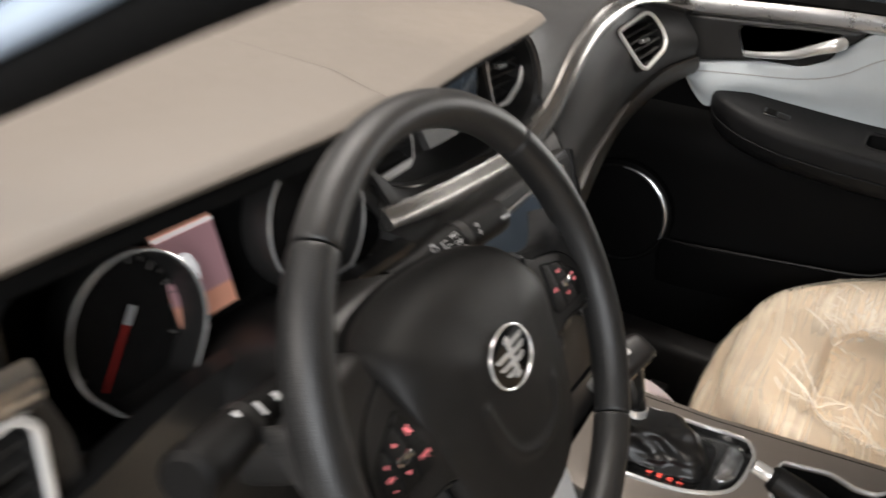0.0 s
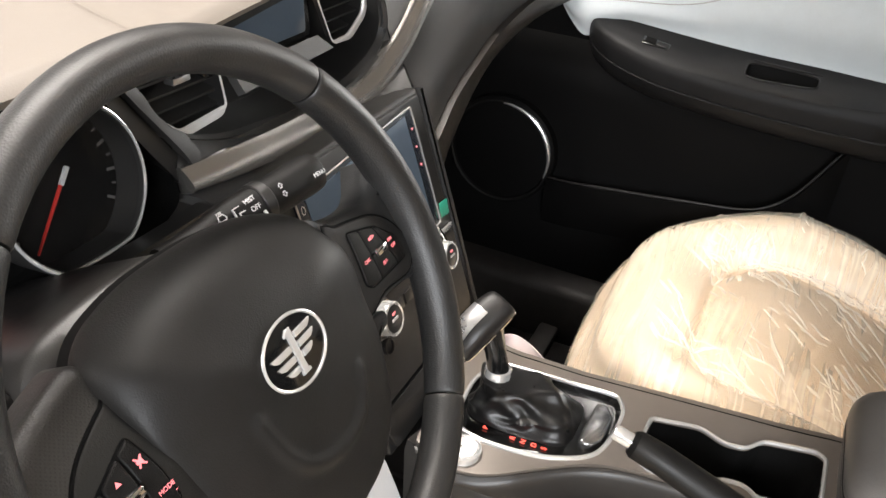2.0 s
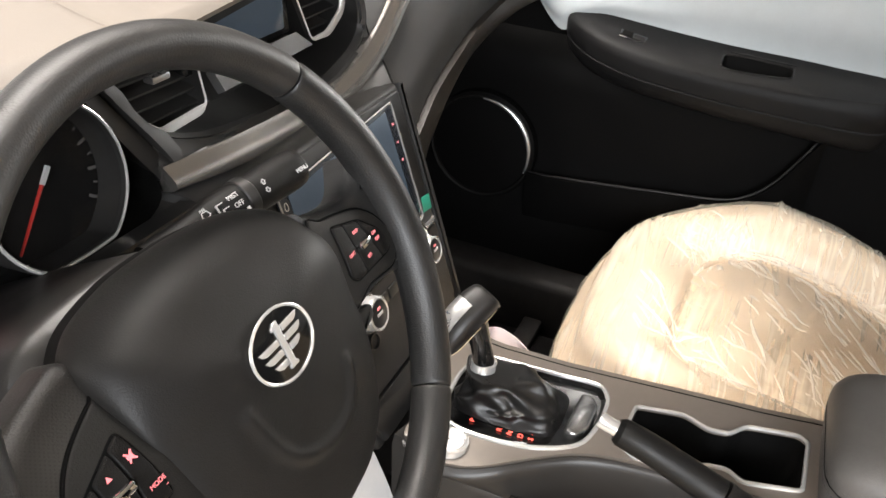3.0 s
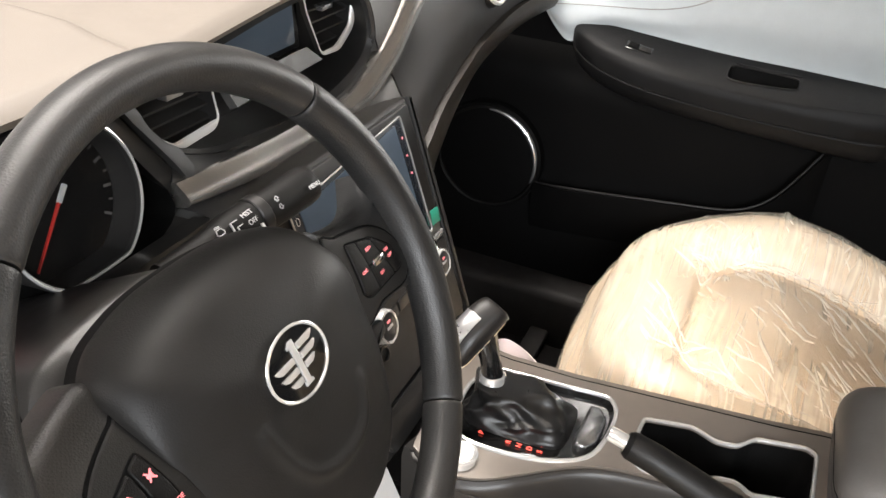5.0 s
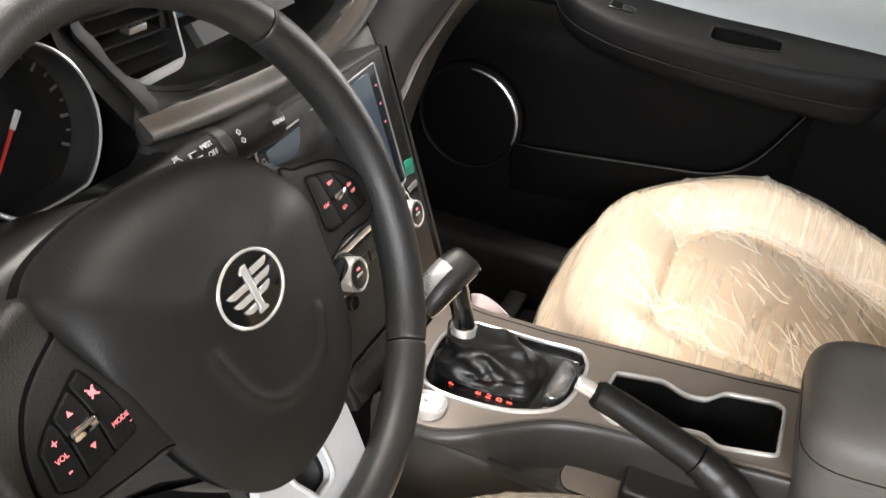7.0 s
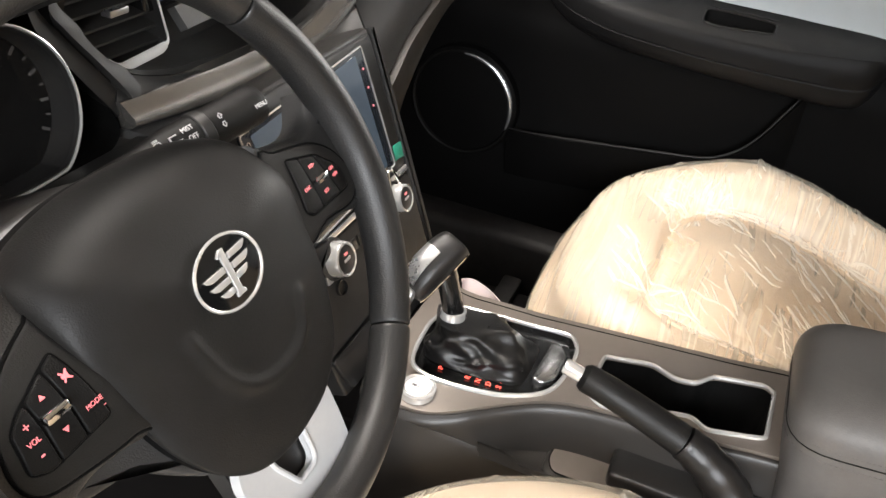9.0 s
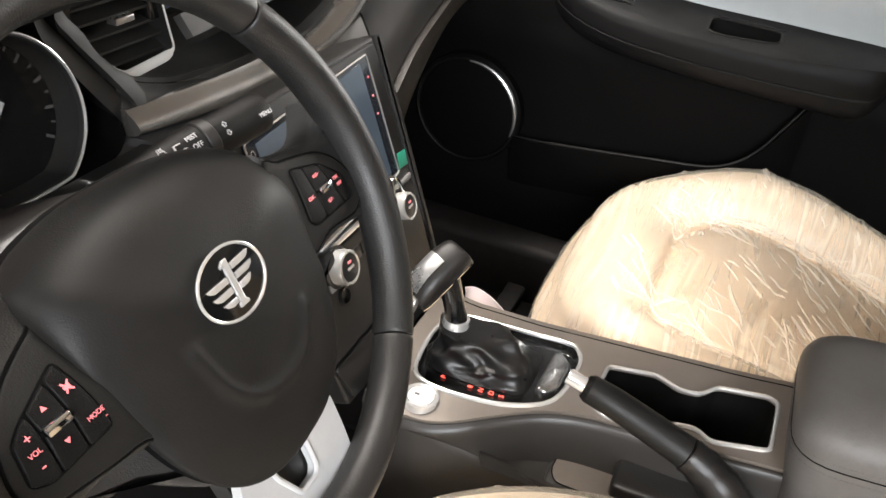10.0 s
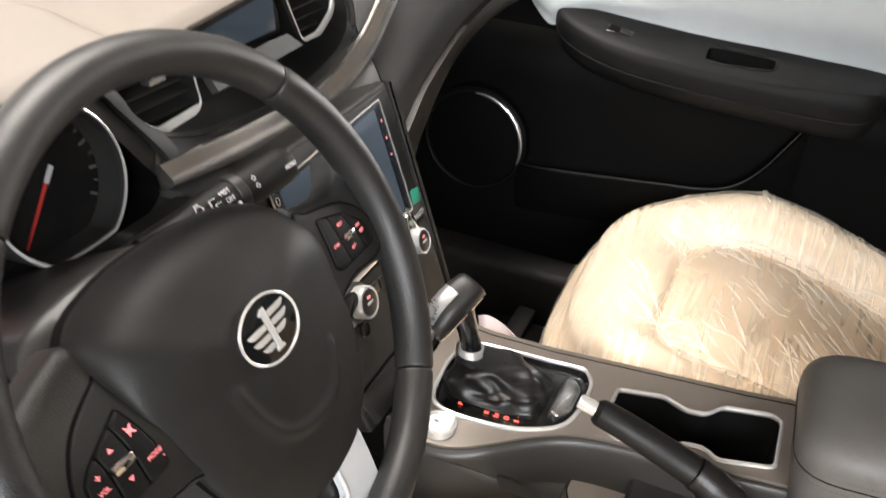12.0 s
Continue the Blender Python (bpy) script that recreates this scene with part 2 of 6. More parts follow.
def loft(rings, closed=True, caps=True, wrap=False, first=True):
    """Skins rows of points. closed: each row is a loop; wrap: the last row joins the first."""
    bm = bmesh.new()
    rows = [[bm.verts.new(p) for p in r] for r in rings]
    n = len(rows[0])
    count = len(rows) if wrap else len(rows) - 1
    for i in range(count):
        a, b = rows[i], rows[(i + 1) % len(rows)]
        for j in range(n if closed else n - 1):
            k = (j + 1) % n
            bm.faces.new((a[j], a[k], b[k], b[j]))
    if caps and closed and not wrap:
        if first:
            bm.faces.new(rows[0])
        bm.faces.new(rows[-1])
    return bm


def shell(rows, depth):
    """An open sheet of rows of points with a thickness."""
    bm = loft(rows, closed=False, caps=False)
    bmesh.ops.recalc_face_normals(bm, faces=bm.faces)
    bmesh.ops.solidify(bm, geom=bm.faces[:], thickness=depth)
    return bm


def sheet(rows, off):
    """A sheet of rows of points, thickened along one direction."""
    off = Vector(off)
    return loft([[Vector(p) for p in r] + [Vector(p) + off for p in reversed(r)] for r in rows])


def spline(pts, n=8, closed=False):
    """A Catmull-Rom curve through the points."""
    pts = [Vector(p) for p in pts]
    out = []
    m = len(pts)
    for i in range(m if closed else m - 1):
        if closed:
            p0, p1, p2, p3 = (pts[(i + k) % m] for k in (-1, 0, 1, 2))
        else:
            p0, p1, p2, p3 = pts[max(i - 1, 0)], pts[i], pts[i + 1], pts[min(i + 2, m - 1)]
        for k in range(n):
            t = k / n
            out.append(0.5 * ((2 * p1) + (p2 - p0) * t + (2 * p0 - 5 * p1 + 4 * p2 - p3) * t * t + (3 * p1 - p0 - 3 * p2 + p3) * t ** 3))
    if not closed:
        out.append(pts[-1])
    return out


def rounded(pts, r, n=4):
    """A closed outline with its corners rounded off to about r."""
    pts = [Vector(p) for p in pts]
    out = []
    m = len(pts)
    for i in range(m):
        a, b, c = pts[i - 1], pts[i], pts[(i + 1) % m]
        d1, d2 = (a - b), (c - b)
        q = min(r, d1.length * 0.45, d2.length * 0.45)
        s, e = b + d1.normalized() * q, b + d2.normalized() * q
        for k in range(n + 1):
            t = k / n
            out.append((1 - t) ** 2 * s + 2 * t * (1 - t) * b + t * t * e)
    return out


def bend(pts, r, n=4):
    """An open run of straight pieces with its corners rounded off."""
    pts = [Vector(p) for p in pts]
    out = [pts[0]]
    for a, b, c in zip(pts, pts[1:], pts[2:]):
        d1, d2 = a - b, c - b
        q = min(r, d1.length * 0.48, d2.length * 0.48)
        s, e = b + d1.normalized() * q, b + d2.normalized() * q
        out += [(1 - k / n) ** 2 * s + 2 * (k / n) * (1 - k / n) * b + (k / n) ** 2 * e for k in range(n + 1)]
    return out + [pts[-1]]


def tube(path, radius, n=10, closed=False, flat=1.0, up=None):
    """A round or flattened bar along a path; radius is a number or one a point."""
    path = [Vector(p) for p in path]
    m = len(path)
    rad = radius if isinstance(radius, (list, tuple)) else [radius] * m
    rings = []
    side = None
    for i, p in enumerate(path):
        a = path[i - 1] if (i or closed) else p
        b = path[(i + 1) % m] if (i < m - 1 or closed) else p
        d = (b - a).normalized()
        ref = Vector(up) if up is not None else (side if side is not None else (Vector((0, 0, 1)) if abs(d.z) < 0.9 else Vector((1, 0, 0))))
        s = ref - d * ref.dot(d)
        s.normalize()
        if up is None:
            side = s
        t = d.cross(s)
        rings.append([p + rad[i] * (math.cos(q) * s * flat + math.sin(q) * t) for q in (2 * math.pi * k / n for k in range(n))])
    return loft(rings, True, not closed, closed)


def box(x0, x1, y0, y1, z0, z1, bevel=0.003, seg=2):
    bm = bmesh.new()
    bmesh.ops.create_cube(bm, size=1.0)
    for v in bm.verts:
        v.co = Vector(((x0 + x1) / 2 + v.co.x * (x1 - x0), (y0 + y1) / 2 + v.co.y * (y1 - y0), (z0 + z1) / 2 + v.co.z * (z1 - z0)))
    if bevel:
        bmesh.ops.bevel(bm, geom=bm.edges[:], offset=bevel, segments=seg, affect="EDGES", profile=0.5)
    return bm


def turned(profile, m=None, n=32):
    """A body turned about the z axis; profile: (radius, height) from bottom to top."""
    bm = loft([[Vector((r * math.cos(q), r * math.sin(q), z)) for q in (2 * math.pi * k / n for k in range(n))] for r, z in profile])
    if m is not None:
        bm.transform(m)
    return bm


def slab(outline, z0, z1, bevel=0.0, m=None, seg=3):
    """A plate with a rounded rim: an outline in x and y raised from z0 to z1."""
    pts = [Vector((p[0], p[1], 0)) for p in outline]

    def ring(inset, z):
        out = []
        for i, p in enumerate(pts):
            d = (pts[(i + 1) % len(pts)] - pts[i - 1])
            nrm = Vector((d.y, -d.x, 0)).normalized()
            out.append(p - nrm * inset * orient + Vector((0, 0, z)))
        return out
    area = sum(pts[i].x * pts[(i + 1) % len(pts)].y - pts[(i + 1) % len(pts)].x * pts[i].y for i in range(len(pts)))
    orient = 1 if area > 0 else -1
    rings = [ring(0, z0)]
    if bevel:
        rings += [ring(bevel * (1 - math.cos(a)), z1 - bevel * (1 - math.sin(a))) for a in (math.pi / 2 * k / seg for k in range(seg + 1))]
    else:
        rings += [ring(0, z1)]
    bm = loft(rings)
    if m is not None:
        bm.transform(m)
    return bm


def plate(outer, holes, z, depth, lift=None):
    """A flat plate with holes, then lifted to a curved height by lift(x, y)."""
    bm = bmesh.new()
    edges = []
    for loop in (outer, *holes):
        vs = [bm.verts.new((p[0], p[1], z)) for p in loop]
        edges += [bm.edges.new((vs[i], vs[(i + 1) % len(vs)])) for i in range(len(vs))]
    bmesh.ops.triangle_fill(bm, use_beauty=True, edges=edges)
    out = bmesh.ops.extrude_face_region(bm, geom=bm.faces[:])
    for v in (g for g in out["geom"] if isinstance(g, bmesh.types.BMVert)):
        v.co.z -= depth
    if lift:
        for v in bm.verts:
            v.co.z += lift(v.co.x, v.co.y)
    return bm


def text(name, words, size, m, material, parent, label=""):
    """Raised lettering in the built-in font, as a mesh."""
    cu = bpy.data.curves.new(name, "FONT")
    cu.body, cu.size, cu.align_x, cu.align_y, cu.extrude = words, size, "CENTER", "CENTER", 0.00015
    tmp = new("lettering_source", cu)
    me = bpy.data.meshes.new_from_object(tmp)
    bpy.data.objects.remove(tmp)
    bpy.data.curves.remove(cu)
    me.transform(m)
    me.name = name
    me.materials.clear()
    me.materials.append(material)
    ob = new(name, me)
    ob.parent = parent
    return tagged(ob, label)


def smooth(a, b, x):
    t = min(1, max(0, (x - a) / (b - a)))
    return t * t * (3 - 2 * t)


def table(x, xs, ys):
    return float(np.interp(x, xs, ys))


def mirror(pts):
    return [(-p[0], *p[1:]) for p in reversed(pts)]



# ---- the car's shell ----
def show_floor():
    bm = box(-6, 6, -6, 6, -0.40, -0.30, 0)
    tagged(part("ground", bm, mat("showroom_tiles", (0.55, 0.54, 0.52), 0.25, var=0.05, scale=2)), "pale polished showroom floor", "floor", kind="structure")


def body_shell():
    tagged(part("floor", box(-0.74, 0.74, -1.4, 0.95, -0.06, 0.0, 0.01), M_CARPET), "black carpeted car floor", "car floor", kind="structure")
    rows = [[(x, y, 1.19 - 0.10 * (x / 0.6) ** 2 - 0.05 * max(0, (y + 0.25) / 0.4) ** 2) for x in np.linspace(-0.60, 0.60, 25)] for y in np.linspace(0.10, -1.5, 17)]
    tagged(part("ceiling", shell(rows, 0.03), M_HEAD), "pale fabric headliner of the car roof", "headliner", kind="structure")
    tagged(part("wall_front", box(-0.74, 0.74, 0.80, 0.83, -0.02, 0.80, 0.004), M_CARPET), "dark firewall behind the footwells", "firewall", kind="structure")
    tagged(part("wall_rear", box(-0.74, 0.74, -1.44, -1.40, -0.02, 1.1, 0.004), M_CARPET), "plain dark rear of the cabin", "wall", kind="structure")
    tagged(part("trim", box(-0.78, -0.70, -1.0, 0.60, -0.06, 0.10, 0.012), M_BLACK), "black driver's door sill", "door sill", kind="structure")


def pillar(sign):
    """An A-pillar: padded inside trim, black seal and outer skin with a bluish sheen painted in."""
    p = thing("windscreen_pillar", (sign * 0.68, 0.52, 0.75), "black windscreen pillar, outer skin coloured for a bluish reflection", "pillar", kind="structure")
    o = Vector((sign * 0.68, 0.52, 0.75))
    path = [Vector(q) - o + Vector((0, 0, -0.008)) for q in ((sign * 0.70, 0.60, 0.72), (sign * 0.675, 0.30, 0.862), (sign * 0.66, 0.085, 0.966), (sign * 0.645, -0.05, 1.030), (sign * 0.625, -0.25, 1.115), (sign * 0.60, -0.7, 1.145), (sign * 0.60, -1.4, 1.10))]
    path = spline(path, 6)
    part("inner_trim", tube(path, 0.0105, 14, flat=0.95), M_NEAR_BLACK, p)
    skin = [q + Vector((sign * 0.008, 0.002, 0.0165)) for q in path]
    part("outer_skin", tube(skin, 0.0090, 14), M_PAINT_SHEEN, p)
    seal = [q + Vector((sign * 0.014, 0.002, 0.0345)) for q in path]
    part("rubber_seal", tube(seal, 0.0125, 10), M_NEAR_BLACK, p)


def windscreen():
    rows = []
    for k in range(9):
        f = k / 8
        rows.append([(x, 0.74 - 0.66 * f - 0.10 * (x / 0.65) ** 2, 0.86 + 0.31 * f - 0.03 * (x / 0.65) ** 2) for x in np.linspace(-0.64 + 0.03 * f, 0.64 - 0.03 * f, 17)])
    ob = tagged(part("window_1", shell(rows, 0.004), M_GLASS), "clear curved windscreen", "windscreen", kind="structure")
    ob.visible_shadow = False


# ---- dashboard ----
def lip_y(x):
    """How far the front lip of the soft top reaches towards the seats."""
    return table(x, (-0.72, -0.64, -0.40, -0.28, -0.10, 0.06, 0.13), (0.17, 0.152, 0.150, 0.160, 0.192, 0.212, 0.226)) + 0.13 * smooth(0.12, 0.19, x)


def hood(x):
    return 0.014 * (1 - smooth(-0.318, -0.300, x)) * smooth(-0.74, -0.6, x)


def dash_top(dash):
    xs = list(np.linspace(-0.71, -0.33, 20)) + list(np.linspace(-0.322, -0.296, 8)) + list(np.linspace(-0.27, 0.11, 14)) + list(np.linspace(0.12, 0.20, 9)) + list(np.linspace(0.25, 0.71, 8))
    rows = []
    for x in xs:
        y0, zl = lip_y(x), 0.852 - 0.002 * smooth(-0.3, 0.0, x) + hood(x) * 0.5
        zt = lambda y: zl + (hood(x) * 0.45 + 0.004) * smooth(y0, y0 + 0.06, y) + 0.012 * smooth(y0, 0.5, y)
        ys = [y0 + 0.006, y0 + 0.010, y0 + 0.022, y0 + 0.05, y0 + 0.09, y0 + 0.14]
        row = [(x, y0 + 0.012, zl - 0.005), (x, y0 + 0.002, zl - 0.0045), (x, y0, zl - 0.0025), (x, y0 + 0.002, zl - 0.0005)]
        row += [(x, y, zt(y)) for y in ys]
        row += [(x, y0 + 0.14 + (0.70 - y0 - 0.14) * f, zt(y0 + 0.14) + 0.008 * f) for f in (0.3, 0.6, 1.0)]
        rows.append(row)
    part("soft_top", shell(rows, -0.006), M_BEIGE, dash, "beige soft-touch dashboard top with a raised instrument hood")
    # A near-black sheet stands in for the shade below the lip.
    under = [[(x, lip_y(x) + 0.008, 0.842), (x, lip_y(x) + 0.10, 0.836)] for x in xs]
    part("shadow_lip", shell(under, 0.012), M_NEAR_BLACK, dash)


STRIP_X = (-0.220, -0.145, -0.075, 0.0, 0.06, 0.116, 0.17, 0.23, 0.29, 0.37, 0.48, 0.58, 0.69)
STRIP_Y = (0.217, 0.216, 0.215, 0.214, 0.212, 0.211, 0.213, 0.219, 0.225, 0.232, 0.234, 0.220, 0.190)
STRIP_TOP = (0.713, 0.707, 0.703, 0.701, 0.702, 0.719, 0.746, 0.784, 0.809, 0.826, 0.834, 0.828, 0.806)
STRIP_LOW = (0.689, 0.676, 0.668, 0.668, 0.671, 0.684, 0.707, 0.744, 0.775, 0.790, 0.811, 0.803, 0.780)


def strip(dash):
    rings = []
    centre = spline([(x, y, t) for x, y, t in zip(STRIP_X, STRIP_Y, STRIP_TOP)], 6)
    low = spline([(x, y, t) for x, y, t in zip(STRIP_X, STRIP_Y, STRIP_LOW)], 6)
    for a, b in zip(centre, low):
        d = b - a
        ring = [a + d * f + Vector((0, -0.014 * math.sin(math.pi * f ** 1.5) ** 0.8, 0)) for f in (0, 0.06, 0.15, 0.3, 0.5, 0.7, 0.85, 0.94, 1)]
        ring += [b + Vector((0, 0.015, 0)), a + Vector((0, 0.015, 0))]
        rings.append(ring)
    part("trim_strip", loft(rings), M_TRIM, dash, "polished graphite trim strip sweeping across the dashboard")


BAY = [(-0.257, 0.236, 0.797), (-0.241, 0.236, 0.778), (-0.231, 0.236, 0.760), (-0.214, 0.236, 0.741), (-0.196, 0.236, 0.731), (-0.175, 0.236, 0.720), (-0.137, 0.234, 0.709), (-0.095, 0.231, 0.704), (-0.03, 0.228, 0.699), (0.05, 0.224, 0.704), (0.085, 0.223, 0.711), (0.122, 0.223, 0.724), (0.141, 0.223, 0.743), (0.139, 0.224, 0.771), (0.125, 0.226, 0.800), (0.106, 0.228, 0.822), (0.083, 0.230, 0.834), (0.0, 0.228, 0.836), (-0.1, 0.225, 0.836), (-0.2, 0.225, 0.836), (-0.246, 0.230, 0.822)]


def centre_bay(dash):
    """The oval bay of the centre vents, its rim and its floor."""
    mid = Vector((-0.05, 0.235, 0.772))
    ring = spline(BAY, 5, True)
    inner = [mid + (p - mid) * 0.985 + Vector((0, 0.006, 0)) for p in ring]
    deep = [Vector((mid.x + (p.x - mid.x) * 1.05, 0.292, mid.z + (p.z - mid.z) * 0.98)) for p in ring]
    outer = [mid + (p - mid) * 1.055 + Vector((0, 0.004, 0)) for p in ring]
    crest = [mid + (p - mid) * 1.012 + Vector((0, -0.003, 0)) for p in ring]
    back = [p + Vector((0, 0.03, 0)) for p in outer]
    part("bay_rim", loft([back, outer, crest, inner], first=False, caps=False), M_CHAR, dash, "dark grey rim of the vent bay")
    part("bay_liner", loft([[p + Vector((0, 0.0002, 0)) for p in inner], deep], first=False), M_SATIN, dash, "black oval bay round the centre vents")
    # sill between the bay's rim and the bright strip
    top = spline([(x, y + 0.004, t) for x, y, t in zip(STRIP_X[:6], STRIP_Y[:6], STRIP_TOP[:6])], 6)
    rim = spline([(-0.205, 0.233, 0.730), (-0.14, 0.231, 0.707), (-0.08, 0.229, 0.701), (0.0, 0.226, 0.699), (0.06, 0.222, 0.705), (0.116, 0.221, 0.721)], 6)
    part("bay_sill", shell([rim, [(a + b) / 2 + Vector((0, -0.001, 0.001)) for a, b in zip(rim, top)], top], 0.006), M_CHAR, dash)
    # shoulder between the bay and the instruments, in two panels with a seam
    rim = spline([(-0.262, 0.2345, 0.812), (-0.255, 0.2345, 0.795), (-0.241, 0.2345, 0.778), (-0.231, 0.2345, 0.760), (-0.214, 0.2345, 0.741), (-0.200, 0.2335, 0.731), (-0.192, 0.226, 0.714)], 5)
    seam = spline([(-0.273, 0.229, 0.812), (-0.268, 0.229, 0.796), (-0.259, 0.229, 0.784), (-0.247, 0.229, 0.768), (-0.228, 0.228, 0.743), (-0.212, 0.225, 0.720), (-0.203, 0.221, 0.704)], 5)
    far = spline([(-0.286, 0.226, 0.812), (-0.281, 0.226, 0.790), (-0.270, 0.226, 0.772), (-0.254, 0.226, 0.749), (-0.236, 0.225, 0.724), (-0.224, 0.222, 0.706), (-0.214, 0.219, 0.690)], 5)
    part("bay_shoulder", shell([rim, [(a + b) / 2 + Vector((0, -0.0015, 0)) for a, b in zip(rim, seam)], [p + (q - p) * 0.06 for p, q in zip(seam, rim)]], 0.006), M_CHAR, dash)
    part("cluster_wing", shell([[p + (q - p) * 0.06 for p, q in zip(seam, far)], far, [p + Vector((-0.004, 0.02, 0)) for p in far]], 0.006), M_SATIN, dash)
    # shoulder between the bay and the passenger side
    x = 0.144
    y, z = table(x, STRIP_X, STRIP_Y) + 0.004, table(x, STRIP_X, STRIP_TOP)
    edge = spline([(x, y, z), (x, y + 0.02, z + 0.42 * (0.842 - z)), (x, y + 0.06, 0.838), (x, 0.37, 0.842)], 6)
    rim = spline([(0.134, 0.2205, 0.733), (0.1425, 0.2205, 0.746), (0.1405, 0.2215, 0.771), (0.127, 0.2235, 0.801), (0.108, 0.2255, 0.824), (0.085, 0.2275, 0.837), (0.06, 0.2275, 0.839)], 3)
    part("bay_shoulder", shell([rim, [(a + b) / 2 + Vector((0, -0.001, 0)) for a, b in zip(rim, edge)], edge], 0.005), M_DARK, dash)
    part("seam", tube([p + Vector((0, -0.0005, 0)) for p in edge], 0.0009, 6), M_NEAR_BLACK, dash)


def air_vent(outline, y, tab, lean=0.0, chrome=None, group="dashboard air vents", m=None):
    """A dashboard vent: dark well, slats, thumb tab and chrome surround. outline in x and z."""
    cx = sum(p[0] for p in outline) / len(outline)
    cz = sum(p[1] for p in outline) / len(outline)
    v = thing("air_vent", m=(m if m is not None else Matrix.Translation((cx, y, cz))), label="black slatted air vent with chrome surround in the dashboard", category="air vent", group=group)
    loc = rounded([(p[0] - cx, 0, p[1] - cz) for p in outline], 0.008, 3)
    front = [Vector(p) for p in loc]
    well = [Vector((p.x * 0.94, 0.045, p.z * 0.94)) for p in front]
    lip = [Vector((p.x * 1.09, 0.003, p.z * 1.10)) for p in front]
    edge = [Vector((p.x * 1.09, 0.050, p.z * 1.10)) for p in front]
    part("housing", loft([edge, lip, front, well], first=False), M_SATIN, v)
    xs, zs = [p.x for p in front], [p.z for p in front]
    n = 6
    for k in range(n):
        z = min(zs) + (max(zs) - min(zs)) * (k + 0.5) / n
        cross = []
        for i, p in enumerate(front):
            q = front[(i + 1) % len(front)]
            if (p.z - z) * (q.z - z) < 0:
                cross.append(p.x + (q.x - p.x) * (z - p.z) / (q.z - p.z))
        if len(cross) >= 2:
            a, b = min(cross) * 0.97, max(cross) * 0.97
            s = lambda x: lean * x
            part("slat", loft([[(x, 0.007, z - 0.0015 + s(x)), (x, 0.030, z + 0.006 + s(x)), (x, 0.030, z + 0.008 + s(x)), (x, 0.006, z + 0.0012 + s(x))] for x in (a, b)]), M_SLAT, v)
    tx, tz = tab
    part("thumb_tab", box(tx - 0.011, tx + 0.011, -0.001, 0.010, tz - 0.003, tz + 0.003, 0.001), M_ALU, v, "silver thumb tab")
    if chrome is None:
        ring = [Vector((p.x * 1.035, -0.001, p.z * 1.035)) for p in front]
        part("chrome_surround", tube(ring, 0.0034, 8, closed=True, up=(0, 1, 0)), M_CAP, v, "bright chrome surround")
    else:
        ring = bend([(p[0] - cx, -0.001, p[1] - cz) for p in chrome], 0.008)
        part("chrome_surround", tube(ring, [0.0012 + 0.0040 * smooth(0.25, 0.55, i / (len(ring) - 1)) * smooth(1.0, 0.75, i / (len(ring) - 1)) for i in range(len(ring))], 8, up=(0, 1, 0), flat=0.6), M_CAP, v, "bright chrome surround")
    return v


def centre_display():
    d = thing("dash_display", (-0.05, 0.258, 0.785), "small dark digital display between the centre vents", "display")
    out = rounded([(-0.075, -0.021), (0.075, -0.021), (0.070, 0.030), (-0.075, 0.030)], 0.004)
    rot = Matrix.Rotation(radians(90), 4, "X")
    part("housing", slab(rounded([(-0.088, -0.028), (0.088, -0.028), (0.080, 0.038), (-0.088, 0.038)], 0.005), -0.03, 0.002, 0.002, rot), M_GLOSS, d)
    part("glass", slab(out, 0.002, 0.004, 0.0008, rot), M_SCREEN, d, "dark blue display glass")
    part("lower_panel", shell([[(-0.060, -0.004, -0.030), (0.083, -0.004, -0.030)], [(-0.056, -0.014, -0.050), (0.10, -0.014, -0.046)]], 0.01), M_DARK, d, "grey panel under the display")


def cluster(dash):
    """Dark instrument hollow under the hood."""
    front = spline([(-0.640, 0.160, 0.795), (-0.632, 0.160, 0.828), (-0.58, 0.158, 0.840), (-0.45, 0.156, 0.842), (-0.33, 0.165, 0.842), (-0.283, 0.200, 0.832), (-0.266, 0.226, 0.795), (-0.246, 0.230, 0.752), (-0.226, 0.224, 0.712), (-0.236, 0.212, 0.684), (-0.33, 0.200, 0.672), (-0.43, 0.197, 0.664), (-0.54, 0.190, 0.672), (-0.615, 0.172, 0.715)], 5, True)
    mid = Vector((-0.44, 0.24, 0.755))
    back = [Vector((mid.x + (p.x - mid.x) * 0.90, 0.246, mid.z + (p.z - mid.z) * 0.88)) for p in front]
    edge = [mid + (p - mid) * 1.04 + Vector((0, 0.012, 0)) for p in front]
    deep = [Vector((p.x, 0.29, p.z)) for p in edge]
    # The hollow is darkened by its near-black colour, not left to shading.
    part("instrument_hollow", loft([deep, edge, front, back], first=False), M_NEAR_BLACK, dash, "dark hollow round the instruments")


VENT_OUTLINE = [(-0.074, 0.022), (0.030, 0.039), (0.052, 0.033), (0.0725, 0.009), (0.0765, -0.013), (0.059, -0.026), (-0.019, -0.046), (-0.035, -0.039)]
VENT_MID = (sum(p[0] for p in VENT_OUTLINE) / 8, sum(p[1] for p in VENT_OUTLINE) / 8)
VENT_OPENING = [(1.04 * (x - VENT_MID[0]), 1.04 * (z - VENT_MID[1])) for x, z in VENT_OUTLINE]
SIDE_VENT = Matrix.Translation((0.500, 0.205, 0.763)) @ Matrix.Rotation(radians(-7), 4, "Z") @ Matrix.Rotation(radians(-28), 4, "X") @ Matrix.Translation((VENT_MID[0], -0.002, VENT_MID[1]))


